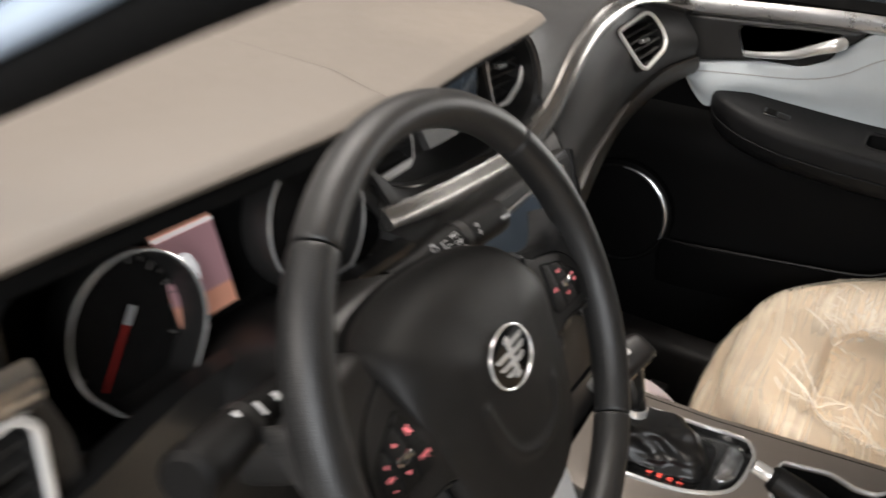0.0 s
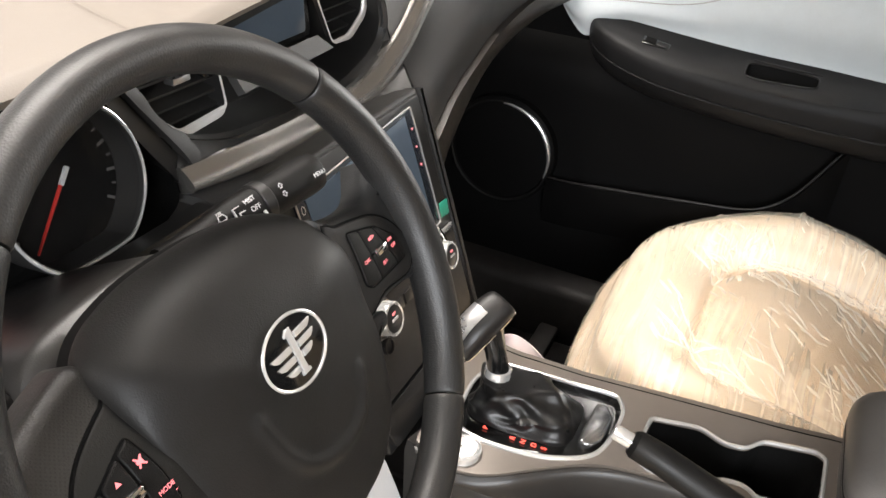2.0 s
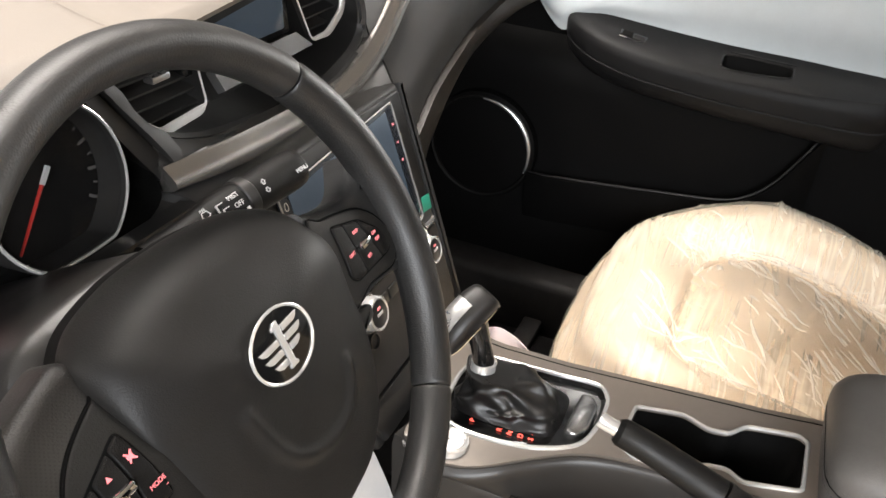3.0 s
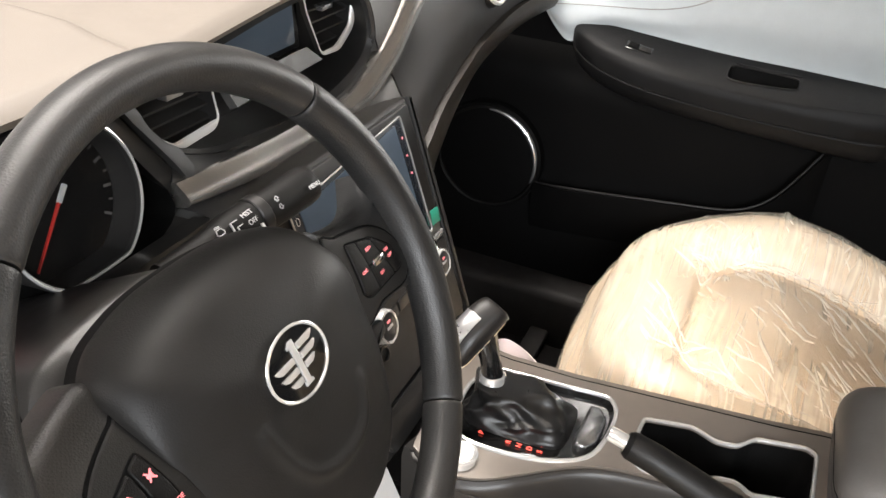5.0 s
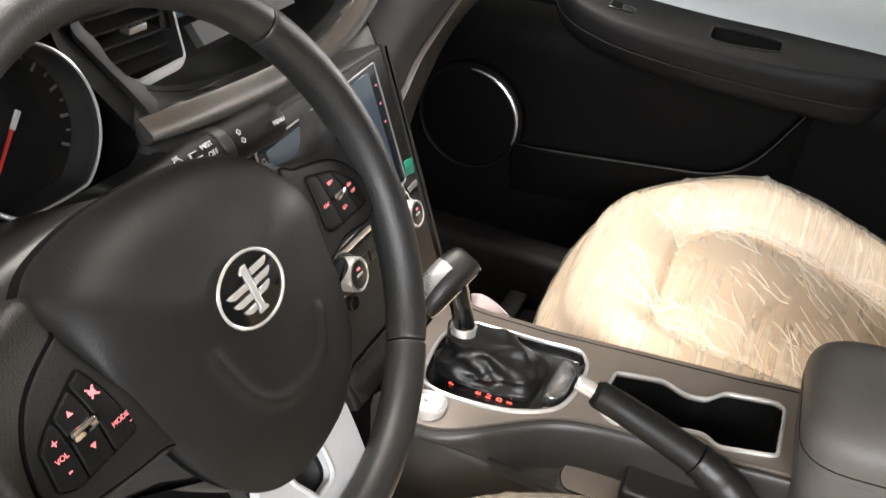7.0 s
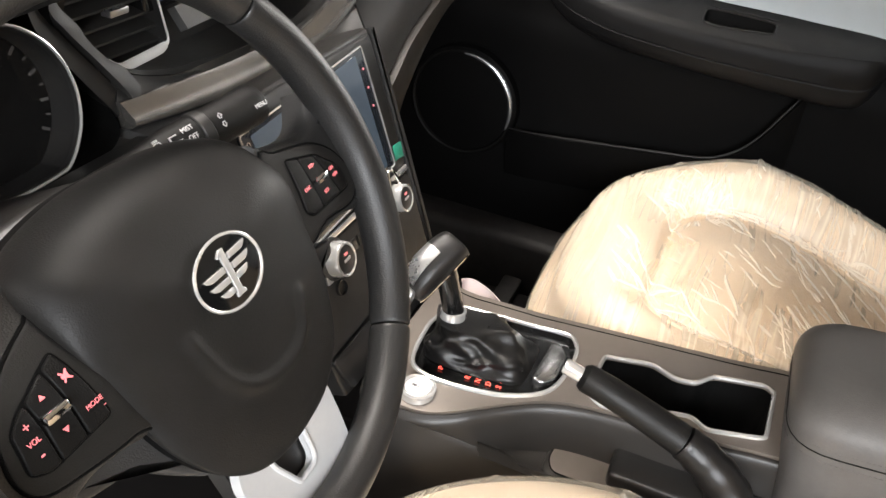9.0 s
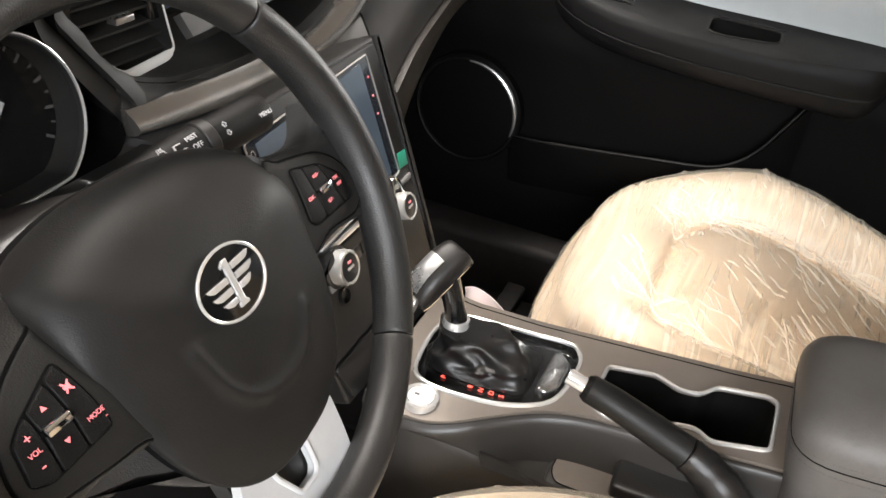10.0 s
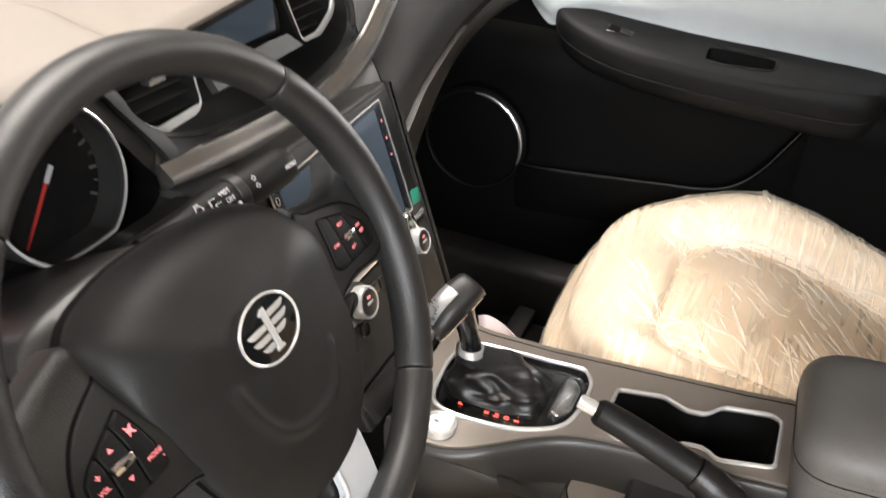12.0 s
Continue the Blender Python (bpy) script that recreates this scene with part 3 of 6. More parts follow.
def inside(p, loop):
    """Whether a point, by its x and z, lies in an outline."""
    hit = False
    for (x0, z0), (x1, z1) in zip(loop, loop[1:] + loop[:1]):
        if (z0 > p.z) != (z1 > p.z) and p.x < x0 + (x1 - x0) * (p.z - z0) / (z1 - z0):
            hit = not hit
    return hit


def lower_dash(dash):
    # between the strip and the centre stack
    low = spline([(x, y + 0.006, z) for x, y, z in zip(STRIP_X[:7], STRIP_Y[:7], STRIP_LOW[:7])], 5)
    n = len(low)
    shelf = [Vector((-0.222 + 0.346 * i / (n - 1), 0.166 + 0.008 * smooth(0.8, 1.0, i / (n - 1)), 0.687 + 0.003 * smooth(0.75, 1.0, i / (n - 1)))) for i in range(n)]
    mid = [(a + b) / 2 + Vector((0, 0.0, 0.003)) for a, b in zip(low, shelf)]
    foot = [p + Vector((0, -0.009, -0.008)) for p in shelf]
    part("stack_brow", shell([low, mid, shelf, foot], 0.008), M_DARK, dash)
    part("seam", tube([low[-1] + Vector((0.001, 0, 0)), mid[-1] + Vector((0.001, 0, 0)), shelf[-1] + Vector((0.001, 0, 0)), foot[-1] + Vector((0.001, 0, 0))], 0.0013, 6), M_NEAR_BLACK, dash)
    # passenger side: bulging pad from the strip down to a brown lower band
    xs = (0.108, 0.18, 0.26, 0.36, 0.46, 0.58, 0.69)
    c = [(x, table(x, STRIP_X, STRIP_Y) + 0.004, table(x, STRIP_X, STRIP_LOW)) for x in xs]
    d = list(zip(xs, (0.180, 0.180, 0.188, 0.198, 0.202, 0.190, 0.162), (0.650, 0.665, 0.695, 0.725, 0.745, 0.750, 0.742)))
    e = list(zip(xs, (0.163, 0.170, 0.182, 0.192, 0.198, 0.188, 0.160), (0.585, 0.605, 0.635, 0.658, 0.678, 0.700, 0.712)))
    g = list(zip(xs, (0.160, 0.175, 0.195, 0.205, 0.209, 0.196, 0.172), (0.500, 0.512, 0.550, 0.608, 0.640, 0.668, 0.682)))
    h = list(zip(xs, (0.20, 0.23, 0.27, 0.29, 0.30, 0.30, 0.29), (0.46, 0.48, 0.52, 0.58, 0.61, 0.64, 0.655)))
    f = [spline(r, 14) for r in (c, d, e)]
    grid = [spline(col, 16) for col in zip(*f)]
    bm = loft(grid, closed=False, caps=False)
    inv = SIDE_VENT.inverted()
    gone = [q for q in bm.faces if inside(inv @ q.calc_center_median(), VENT_OPENING)]
    bmesh.ops.delete(bm, geom=gone, context="FACES")
    part("passenger_pad", bm, M_DARK, dash, "dark grey soft passenger dashboard pad")
    f = [spline(r, 6) for r in (e, g, h)]
    f[0] = [p + Vector((0, 0.003, -0.0035)) for p in f[0]]
    grid = [spline(col, 5) for col in zip(*f)]
    part("lower_band", shell(grid, 0.012), M_BAND, dash, "brown-grey lower band of the dashboard")
    # upper passenger dashboard between the strip and the soft top
    xs = (0.1445, 0.165, 0.19, 0.22, 0.28, 0.36, 0.46, 0.58, 0.70)
    rows = []
    for x in xs:
        y, z = table(x, STRIP_X, STRIP_Y) + 0.004, table(x, STRIP_X, STRIP_TOP)
        rows.append(spline([(x, y, z), (x, y + 0.02, z + 0.42 * (0.842 - z)), (x, y + 0.06, 0.838), (x, 0.37, 0.842)], 6))
    part("passenger_upper", shell(rows, 0.012), M_DARK, dash, "dark grey upper passenger dashboard")
    # driver's knee panel and the far left end
    rows = [[(x, 0.185 - 0.02 * smooth(-0.5, -0.66, x), 0.70), (x, 0.178, 0.66), (x, 0.185, 0.58), (x, 0.24, 0.42)] for x in np.linspace(-0.70, -0.24, 14)]
    part("knee_panel", shell(rows, 0.02), M_SATIN, dash)
    rows = [[(x, 0.206, z) for x in np.linspace(-0.78, -0.625, 8)] for z in np.linspace(0.845, 0.60, 14)]
    part("left_end", shell(rows, 0.02), M_SATIN, dash)
    ring = [[(x, 0.150 - 0.008 * math.sin(math.pi * f), 0.768 + 0.032 * f - 0.02 * (x + 0.62)) for f in (0, 0.2, 0.5, 0.8, 1.0)] for x in np.linspace(-0.76, -0.632, 9)]
    part("left_trim", shell(ring, 0.01), M_TRIM, dash)


STACK = Matrix.Translation((-0.03, 0.150, 0.686)) @ Matrix.Rotation(radians(90 - 19.65), 4, "X")


def centre_stack():
    """The tilted centre stack. Its own axes: x across, y up the face, z out of it."""
    s = thing("centre_stack", m=STACK, label="dark centre stack with screen surround and climate panel", category="centre console")
    face = rounded([(-0.215, 0.012), (-0.17, -0.05), (-0.128, -0.12), (-0.105, -0.32), (0.135, -0.32), (0.138, -0.16), (0.137, -0.02), (0.134, 0.016)], 0.006)
    part("body", slab(face, -0.10, -0.004, 0.004), M_SATIN, s)
    part("surround", slab(rounded([(-0.150, -0.152), (0.128, -0.152), (0.128, 0.010), (-0.19, 0.010)], 0.006), -0.004, 0.000, 0.002), M_SATIN, s)
    part("climate_panel", slab(rounded([(-0.125, -0.262), (0.128, -0.262), (0.128, -0.158), (-0.140, -0.158)], 0.008), -0.004, 0.002, 0.002), M_CHAR, s, "black climate panel")
    part("chrome_line", box(-0.135, 0.126, -0.1555, -0.1485, 0.0, 0.0035, 0.001), M_BRIGHT, s, "chrome line under the screen")
    part("lower_pocket", slab(rounded([(-0.095, -0.315), (0.118, -0.315), (0.122, -0.268), (-0.112, -0.268)], 0.006), -0.004, 0.001, 0.002), M_SATIN, s)
    part("side_flank", slab(rounded([(0.137, -0.33), (0.150, -0.33), (0.152, -0.15), (0.150, 0.0), (0.1385, 0.016)], 0.003), -0.12, -0.001, 0.004), M_CHAR, s)
    return s


def touch_screen():
    t = thing("touch_screen", m=STACK @ Matrix.Translation((0, 0, 0.0)), label="wide dark blue touch screen with a bright edge", category="screen")
    out = rounded([(-0.130, -0.147), (0.1005, -0.138), (0.0975, 0.004), (-0.134, -0.009)], 0.004)
    part("bezel", slab(out, 0.000, 0.004, 0.0015), M_BEZEL, t, "blue-black bezel")
    part("bright_edge", tube([(p.x, p.y, 0.004) for p in (Vector((*q[:2], 0)) for q in out)], 0.0011, 6, closed=True, up=(0, 0, 1)), M_BRIGHT, t, "bright screen edge")
    part("glass", slab(rounded([(-0.116, -0.140), (0.083, -0.132), (0.080, -0.002), (-0.120, -0.014)], 0.002), 0.004, 0.0048), M_SCREEN, t, "dark blue screen glass")
    for k, w in enumerate((0.006, 0.006, 0.006)):
        part("touch_key", box(0.0885, 0.0905, -0.0205 - 0.021 * k, -0.0185 - 0.021 * k, 0.004, 0.0046, 0), M_PINK, t, "pink touch key")
    part("touch_key", tube([(-0.1265 + 0.0025 * math.cos(a), -0.022 + 0.0040 * math.sin(a), 0.0045) for a in np.linspace(0, 2 * math.pi, 16, endpoint=False)], 0.0003, 6, closed=True, up=(0, 0, 1)), M_MARK, t)
    return t


def climate_knob(x, y, size=1.0):
    k = thing("climate_knob", m=STACK @ Matrix.Translation((x, y, 0.002)) @ Matrix.Diagonal((size, size, 1, 1)), label="silver rotary climate knob with a dark dial", category="knob", group="climate knobs")
    part("collar", turned([(0.0245, 0), (0.0245, 0.004), (0.0225, 0.006), (0.018, 0.006)], n=36), M_SATIN, k)
    prof = [(0.0205, 0.002), (0.0205, 0.016), (0.0195, 0.0195), (0.0175, 0.0205), (0.0160, 0.0190)]
    part("grip", turned(prof, n=40), M_BRIGHT, k, "chrome grip")
    part("dial", turned([(0.0158, 0.016), (0.0158, 0.0192), (0.0150, 0.0198), (0.001, 0.0200)], n=32), M_SATIN, k, "dark dial")
    loop = x > 0 and spline([Vector(p) for p in ((-0.017, 0.010, 0.010), (-0.014, 0.024, 0.009), (-0.004, 0.040, 0.006), (0.006, 0.041, 0.006), (0.010, 0.030, 0.008), (0.012, 0.016, 0.010))], 5)
    if loop:
        part("collar_loop", tube(loop, 0.0024, 8), M_CHROME, k, "chrome loop above the knob")
    part("dial_mark", box(-0.006, 0.006, -0.0015, 0.0015, 0.0199, 0.0206, 0), M_MARK, k)
    part("dial_mark", box(-0.003, 0.003, 0.0055, 0.0080, 0.0199, 0.0206, 0), M_PINK, k)
    return k


def climate_keys(stack):
    for x in (-0.028, 0.0, 0.028):
        part("key", box(x - 0.012, x + 0.012, -0.185, -0.172, 0.002, 0.0045, 0.001), M_SATIN, stack)
    part("key_row", box(-0.085, -0.058, -0.192, -0.182, 0.002, 0.006, 0.001), M_ALU, stack, "silver key beside the knob")
    part("key_row", box(0.082, 0.105, -0.176, -0.168, 0.002, 0.006, 0.001), M_ALU, stack, "silver key beside the knob")
    part("socket", turned([(0.0115, 0), (0.0115, 0.005), (0.0095, 0.005), (0.0095, 0.001)], Matrix.Translation((-0.064, -0.206, 0.002)) @ Matrix.Scale(0.8, 4), 24), M_SATIN, stack, "round dark socket")


def green_tape():
    t = tagged(part("tape", box(-0.010, 0.010, -0.009, 0.009, 0, 0.0008, 0.0002), M_TAPE), "strip of green tape on the screen corner", "tape")
    t.matrix_world = STACK @ Matrix.Translation((0.112, -0.126, 0.0052)) @ Matrix.Rotation(radians(-6), 4, "Z")


# ---- instruments ----
def dial_outline(r, flat):
    """A circle whose foot is cut flat, with rounded corners."""
    a0 = math.asin(-flat * 0.72)
    pts = [(r * math.cos(a), r * math.sin(a), 0) for a in np.linspace(a0, math.pi - a0, 15)]
    pts += [(-r * 0.56, -r * flat * 0.95, 0), (-r * 0.40, -r * flat, 0), (0, -r * flat * 1.02, 0), (r * 0.40, -r * flat, 0), (r * 0.56, -r * flat * 0.95, 0)]
    return spline(pts, 4, True)


def gauge(x, z, needle_angle, r=0.060, flat=0.86):
    m = Matrix.Translation((x, 0.225, z)) @ Matrix.Rotation(radians(90 - 12), 4, "X")
    g = thing("gauge", m=m, label="round dark gauge with a flat foot, bright ring and red needle", category="gauge", group="instrument gauges")
    loop = dial_outline(r, flat)
    ring = lambda f, h: [p * f + Vector((0, 0, h)) for p in loop]
    part("face", loft([ring(0.97, -0.004), ring(0.97, 0.0), ring(0.05, 0.0005)]), M_NEAR_BLACK, g, "black dial face")
    part("ring", loft([ring(1.01, -0.006), ring(1.05, 0.020), ring(1.02, 0.026), ring(0.985, 0.025), ring(0.95, 0.002), ring(0.95, -0.006)], wrap=True), M_SATIN, g)
    part("bright_ring", tube(ring(1.02, 0.0255), 0.0012, 8, closed=True, up=(0, 0, 1)), M_BRIGHT, g, "bright gauge ring")
    for k in range(21):
        a = radians(212 - 12.2 * k)
        r0, r1 = (0.80, 0.92) if k % 2 == 0 else (0.86, 0.92)
        w = 0.0007 if k % 2 else 0.0011
        d, q = Vector((math.cos(a), math.sin(a), 0)), Vector((-math.sin(a), math.cos(a), 0))
        part("tick", loft([[d * r * r0 + q * w + Vector((0, 0, h)), d * r * r1 + q * w + Vector((0, 0, h)), d * r * r1 - q * w + Vector((0, 0, h)), d * r * r0 - q * w + Vector((0, 0, h))] for h in (0.0008, 0.0014)]), M_THREAD, g)
    a = radians(needle_angle)
    d, q = Vector((math.cos(a), math.sin(a), 0)), Vector((-math.sin(a), math.cos(a), 0))
    up = Vector((0, 0, 0.006))
    part("needle", loft([[d * s + q * w + up, d * s - q * w + up, d * s - q * w + up * 1.3, d * s + q * w + up * 1.3] for s, w in ((-0.002, 0.0010), (r * 0.86, 0.0005))]), M_NEEDLE, g, "red needle")
    part("needle_tail", loft([[d * s + q * w + up, d * s - q * w + up, d * s - q * w + up * 1.4, d * s + q * w + up * 1.4] for s, w in ((-0.015, 0.0017), (-0.001, 0.0015))]), M_MARK, g, "white needle tail")
    lens = part("lens", loft([ring(0.97, 0.0225), ring(0.5, 0.0235), ring(0.02, 0.0238)], first=False), M_LENS, g)
    lens.visible_shadow = False
    return g


def trip_display():
    m = Matrix.Translation((-0.4515, 0.232, 0.752)) @ Matrix.Rotation(radians(90 - 20), 4, "X") @ Matrix.Diagonal((0.92, 1, 1, 1))
    d = thing("trip_display", m=m, label="small lit pink trip display between the gauges", category="display")
    part("panel", box(-0.034, 0.034, -0.050, 0.050, -0.006, 0.0, 0.001), M_GLOSS, d)
    part("lit_area", box(-0.031, 0.031, -0.046, 0.046, 0.0, 0.0012, 0), M_DISPLAY_A, d, "salmon pink lit screen")
    part("lit_band", box(-0.031, 0.031, -0.028, 0.022, 0.0012, 0.0018, 0), M_DISPLAY_B, d, "mauve band")
    part("lit_line", box(-0.031, 0.031, 0.0225, 0.0245, 0.0018, 0.0022, 0), M_DISPLAY_C, d)
    part("lit_symbol", slab(rounded([(-0.014, -0.018), (0.000, -0.018), (0.003, -0.006), (-0.002, 0.006), (-0.010, 0.008), (-0.015, 0.0)], 0.003), 0.0018, 0.0024), M_DISPLAY_C, d, "white car symbol")


# ---- column, stalks ----
SHROUD = [(-0.108, 0.005), (-0.1035, 0.040), (-0.092, 0.055), (-0.077, 0.0635), (-0.038, 0.0695), (0.009, 0.0695), (0.036, 0.0615), (0.062, 0.048), (0.080, 0.028), (0.086, 0.0), (0.070, -0.050), (0, -0.062), (-0.080, -0.050)]


def column():
    c = thing("steering_column", (-0.397, 0.10, 0.66), "black steering column shroud behind the wheel", "steering column")
    ax = Matrix.Translation((-0.385, 0.040, 0.704)) @ Matrix.Rotation(radians(90 - 28.8), 4, "X")
    inv = Matrix.Translation((0.397, -0.10, -0.66))
    rings = []
    for d, s in ((-0.030, 0.88), (-0.035, 0.96), (-0.0375, 0.99), (-0.042, 1.0), (-0.08, 1.02), (-0.14, 1.05), (-0.20, 1.05)):
        ring = spline([(x * s, y * s, 0) for x, y in SHROUD], 4, True)
        rings.append([inv @ ax @ (p + Vector((0, 0, d))) for p in ring])
    part("shroud", loft(rings), M_SHROUD, c)
    ring = [inv @ ax @ Vector((0.040 * math.cos(a), 0.040 * math.sin(a), -0.060)) for a in np.linspace(0, 2 * math.pi, 32, endpoint=False)]
    hub = [inv @ ax @ Vector((0.036 * math.cos(a), 0.036 * math.sin(a), 0.030)) for a in np.linspace(0, 2 * math.pi, 32, endpoint=False)]
    part("hub_collar", loft([ring, hub]), M_SATIN, c)


def frame_on(axis_from, axis_to, facing):
    """Axes along a bar: x along it, z towards facing."""
    a, b = Vector(axis_from), Vector(axis_to)
    x = (b - a).normalized()
    z = Vector(facing) - a
    z = (z - x * z.dot(x)).normalized()
    y = z.cross(x)
    m = Matrix((x, y, z)).transposed().to_4x4()
    m.translation = a
    return m


def wiper_stalk():
    m = frame_on((-0.332, 0.118, 0.725), (-0.165, 0.106, 0.729), (-0.69, -0.22, 1.02))
    s = thing("wiper_stalk", m=m, label="black wiper stalk with white printed lettering beside the wheel", category="stalk")
    part("root", tube([(-0.02, 0, 0), (0.02, 0, 0), (0.05, 0, 0), (0.072, 0, 0)], [0.011, 0.0125, 0.0165, 0.0165], 20, flat=0.85), M_BLACK, s)
    part("collar", tube([(0.073, 0, 0), (0.074, 0, 0), (0.083, 0, 0), (0.084, 0, 0)], [0.0165, 0.0175, 0.0175, 0.0165], 20, flat=0.85), M_SATIN, s)
    part("grip", tube([(0.085, 0, 0), (0.10, 0, 0), (0.135, 0, 0), (0.144, 0, 0), (0.148, 0, 0)], [0.0155, 0.0160, 0.0165, 0.0158, 0.012], 20, flat=0.85), M_BLACK, s)
    z = 0.0148
    part("line", box(0.042, 0.0427, 0.000, 0.006, z - 0.001, z + 0.0006, 0), M_MARK, s)
    part("line", box(0.042, 0.049, 0.006, 0.0067, z - 0.001, z + 0.0006, 0), M_MARK, s)
    part("line", box(0.046, 0.0467, -0.008, 0.001, z - 0.0005, z + 0.0006, 0), M_MARK, s)
    part("line", box(0.046, 0.052, 0.001, 0.0017, z - 0.0005, z + 0.0006, 0), M_MARK, s)
    text("lettering", "MIST", 0.0056, Matrix.Translation((0.060, 0.0062, z + 0.0002)) @ Matrix.Rotation(radians(-20), 4, "X"), M_MARK, s, "white word MIST")
    text("lettering", "OFF", 0.0056, Matrix.Translation((0.061, -0.0010, z + 0.0012)), M_MARK, s, "white word OFF")
    text("lettering", "PULL", 0.0052, Matrix.Translation((0.033, -0.0065, z - 0.0020)) @ Matrix.Rotation(radians(14), 4, "X"), M_MARK, s, "white word PULL")
    text("lettering", "MENU", 0.0050, Matrix.Translation((0.135, -0.004, z + 0.0006)), M_MARK, s, "white word MENU")
    # small printed wiper symbol and arrows
    part("symbol", tube([(0.0285, 0.004, z - 0.0018), (0.030, 0.0072, z - 0.0022), (0.0345, 0.0072, z - 0.0018), (0.036, 0.004, z - 0.0012), (0.0342, 0.0026, z - 0.0008), (0.0302, 0.0026, z - 0.0012)], 0.0005, 5, closed=True), M_MARK, s)
    for k in range(3):
        part("symbol", box(0.0302 + 0.0016 * k, 0.0308 + 0.0016 * k, 0.0080, 0.0098, z - 0.0034 + 0.0003 * k, z - 0.0022 + 0.0003 * k, 0), M_MARK, s)
    for k in range(3):
        part("symbol", box(0.056 + 0.005 * k, 0.0585 + 0.005 * k, -0.0095, -0.0085 + 0.0013 * k, z - 0.0006, z + 0.0006, 0), M_MARK, s)
    for y, d in ((0.003, 1), (-0.003, -1)):
        arrow = [(0.0915, y - 0.0014 * d), (0.0935, y - 0.0014 * d), (0.0935, y + 0.0003 * d), (0.0948, y + 0.0003 * d), (0.0925, y + 0.0026 * d), (0.0902, y + 0.0003 * d), (0.0915, y + 0.0003 * d)]
        part("symbol", tube([(p[0], p[1], z + 0.0006) for p in arrow], 0.0004, 5, closed=True, up=(0, 0, 1)), M_MARK, s)


def indicator_stalk():
    m = frame_on((-0.49, 0.105, 0.716), (-0.612, 0.070, 0.742), (-0.82, -0.19, 1.05))
    s = thing("indicator_stalk", m=m, label="black indicator stalk with a fat grey grip", category="stalk")
    part("root", tube([(0, 0, 0), (0.03, 0, 0), (0.058, 0, 0)], [0.010, 0.012, 0.0155], 18, flat=0.85), M_BLACK, s)
    part("collar", tube([(0.059, 0, 0), (0.060, 0, 0), (0.070, 0, 0), (0.071, 0, 0)], [0.0155, 0.0165, 0.0165, 0.0155], 18, flat=0.85), M_SATIN, s)
    part("grip", tube([(0.072, 0, 0), (0.085, 0, 0), (0.115, 0, 0), (0.124, 0, 0), (0.128, 0, 0)], [0.0160, 0.0170, 0.0185, 0.0175, 0.013], 20), M_BLACK, s)
    part("mark", box(0.055, 0.058, -0.006, 0.004, 0.0125, 0.0142, 0), M_MARK, s)
    part("mark", box(0.076, 0.080, -0.010, -0.004, 0.0138, 0.0155, 0), M_MARK, s)
    part("mark", box(0.030, 0.036, -0.003, 0.003, 0.0100, 0.0112, 0), M_MARK, s)


# ---- steering wheel: x across, y up the wheel, z towards the driver ----
def wheel_axes():
    a, b = radians(28.8), radians(1.0)
    n = Vector((math.sin(b) * math.cos(a), -math.cos(b) * math.cos(a), math.sin(a)))
    u = Vector((0, 0, 1)).cross(n).normalized()
    m = Matrix((u, n.cross(u), n)).transposed().to_4x4()
    m.translation = (-0.3805, 0.0075, 0.7195)
    return m


MM = 0.001
PAD = [(-96.5, 50), (-88, 58.5), (-70, 67), (-36, 74), (0, 75), (36, 72.5), (66, 66), (87, 54), (97, 34), (100, 16), (95, -18), (91, -54), (72, -96), (43, -118), (14, -125), (-14, -126), (-40, -119), (-62, -102), (-78, -75), (-87.5, -44), (-94, -12), (-97, 9), (-98.5, 35)]
SPOKE_RIGHT = [(84, 42), (100, 39), (114, 36.5), (130, 33), (145, 32.5), (155.5, 37), (163, 45), (168, 52), (171, 56), (172, 50), (173, 42), (174, 22), (175, 0), (172, -28), (165, -40), (154, -38), (138, -36), (120, -36), (104, -38), (84, -38)]
SPOKE_LEFT = [(-90, 50), (-98, 57), (-112, 54), (-128, 49), (-142, 44), (-155, 41), (-166, 46), (-172, 36), (-175, 10), (-175, -10), (-174, -32), (-168, -60), (-160, -66), (-150, -56), (-138, -49), (-122, -46), (-104, -47), (-80, -48), (-80, 0), (-86, 30)]
BEZEL_RIGHT = [(88, 34), (102, 32.5), (124, 28), (143, 22), (158, 10), (166, -6), (167, -20), (160, -28), (148, -31), (118, -28), (84, -30)]
BEZEL_LEFT = [(-88, 36), (-101, 33.5), (-126, 23.5), (-142, 12.5), (-153, -2), (-156.5, -20), (-149, -33), (-125, -39), (-95, -43), (-80, -40)]
KEYS_RIGHT = [(106, 25.5), (137, 16.5), (154.5, 0), (157.5, -18.5), (152, -20), (106, -20), (99, -14)]
KEYS_LEFT = [(-104, 18.5), (-112, 16), (-138, 6), (-147.5, 0), (-151, -21), (-141, -26.5), (-99.5, -25)]
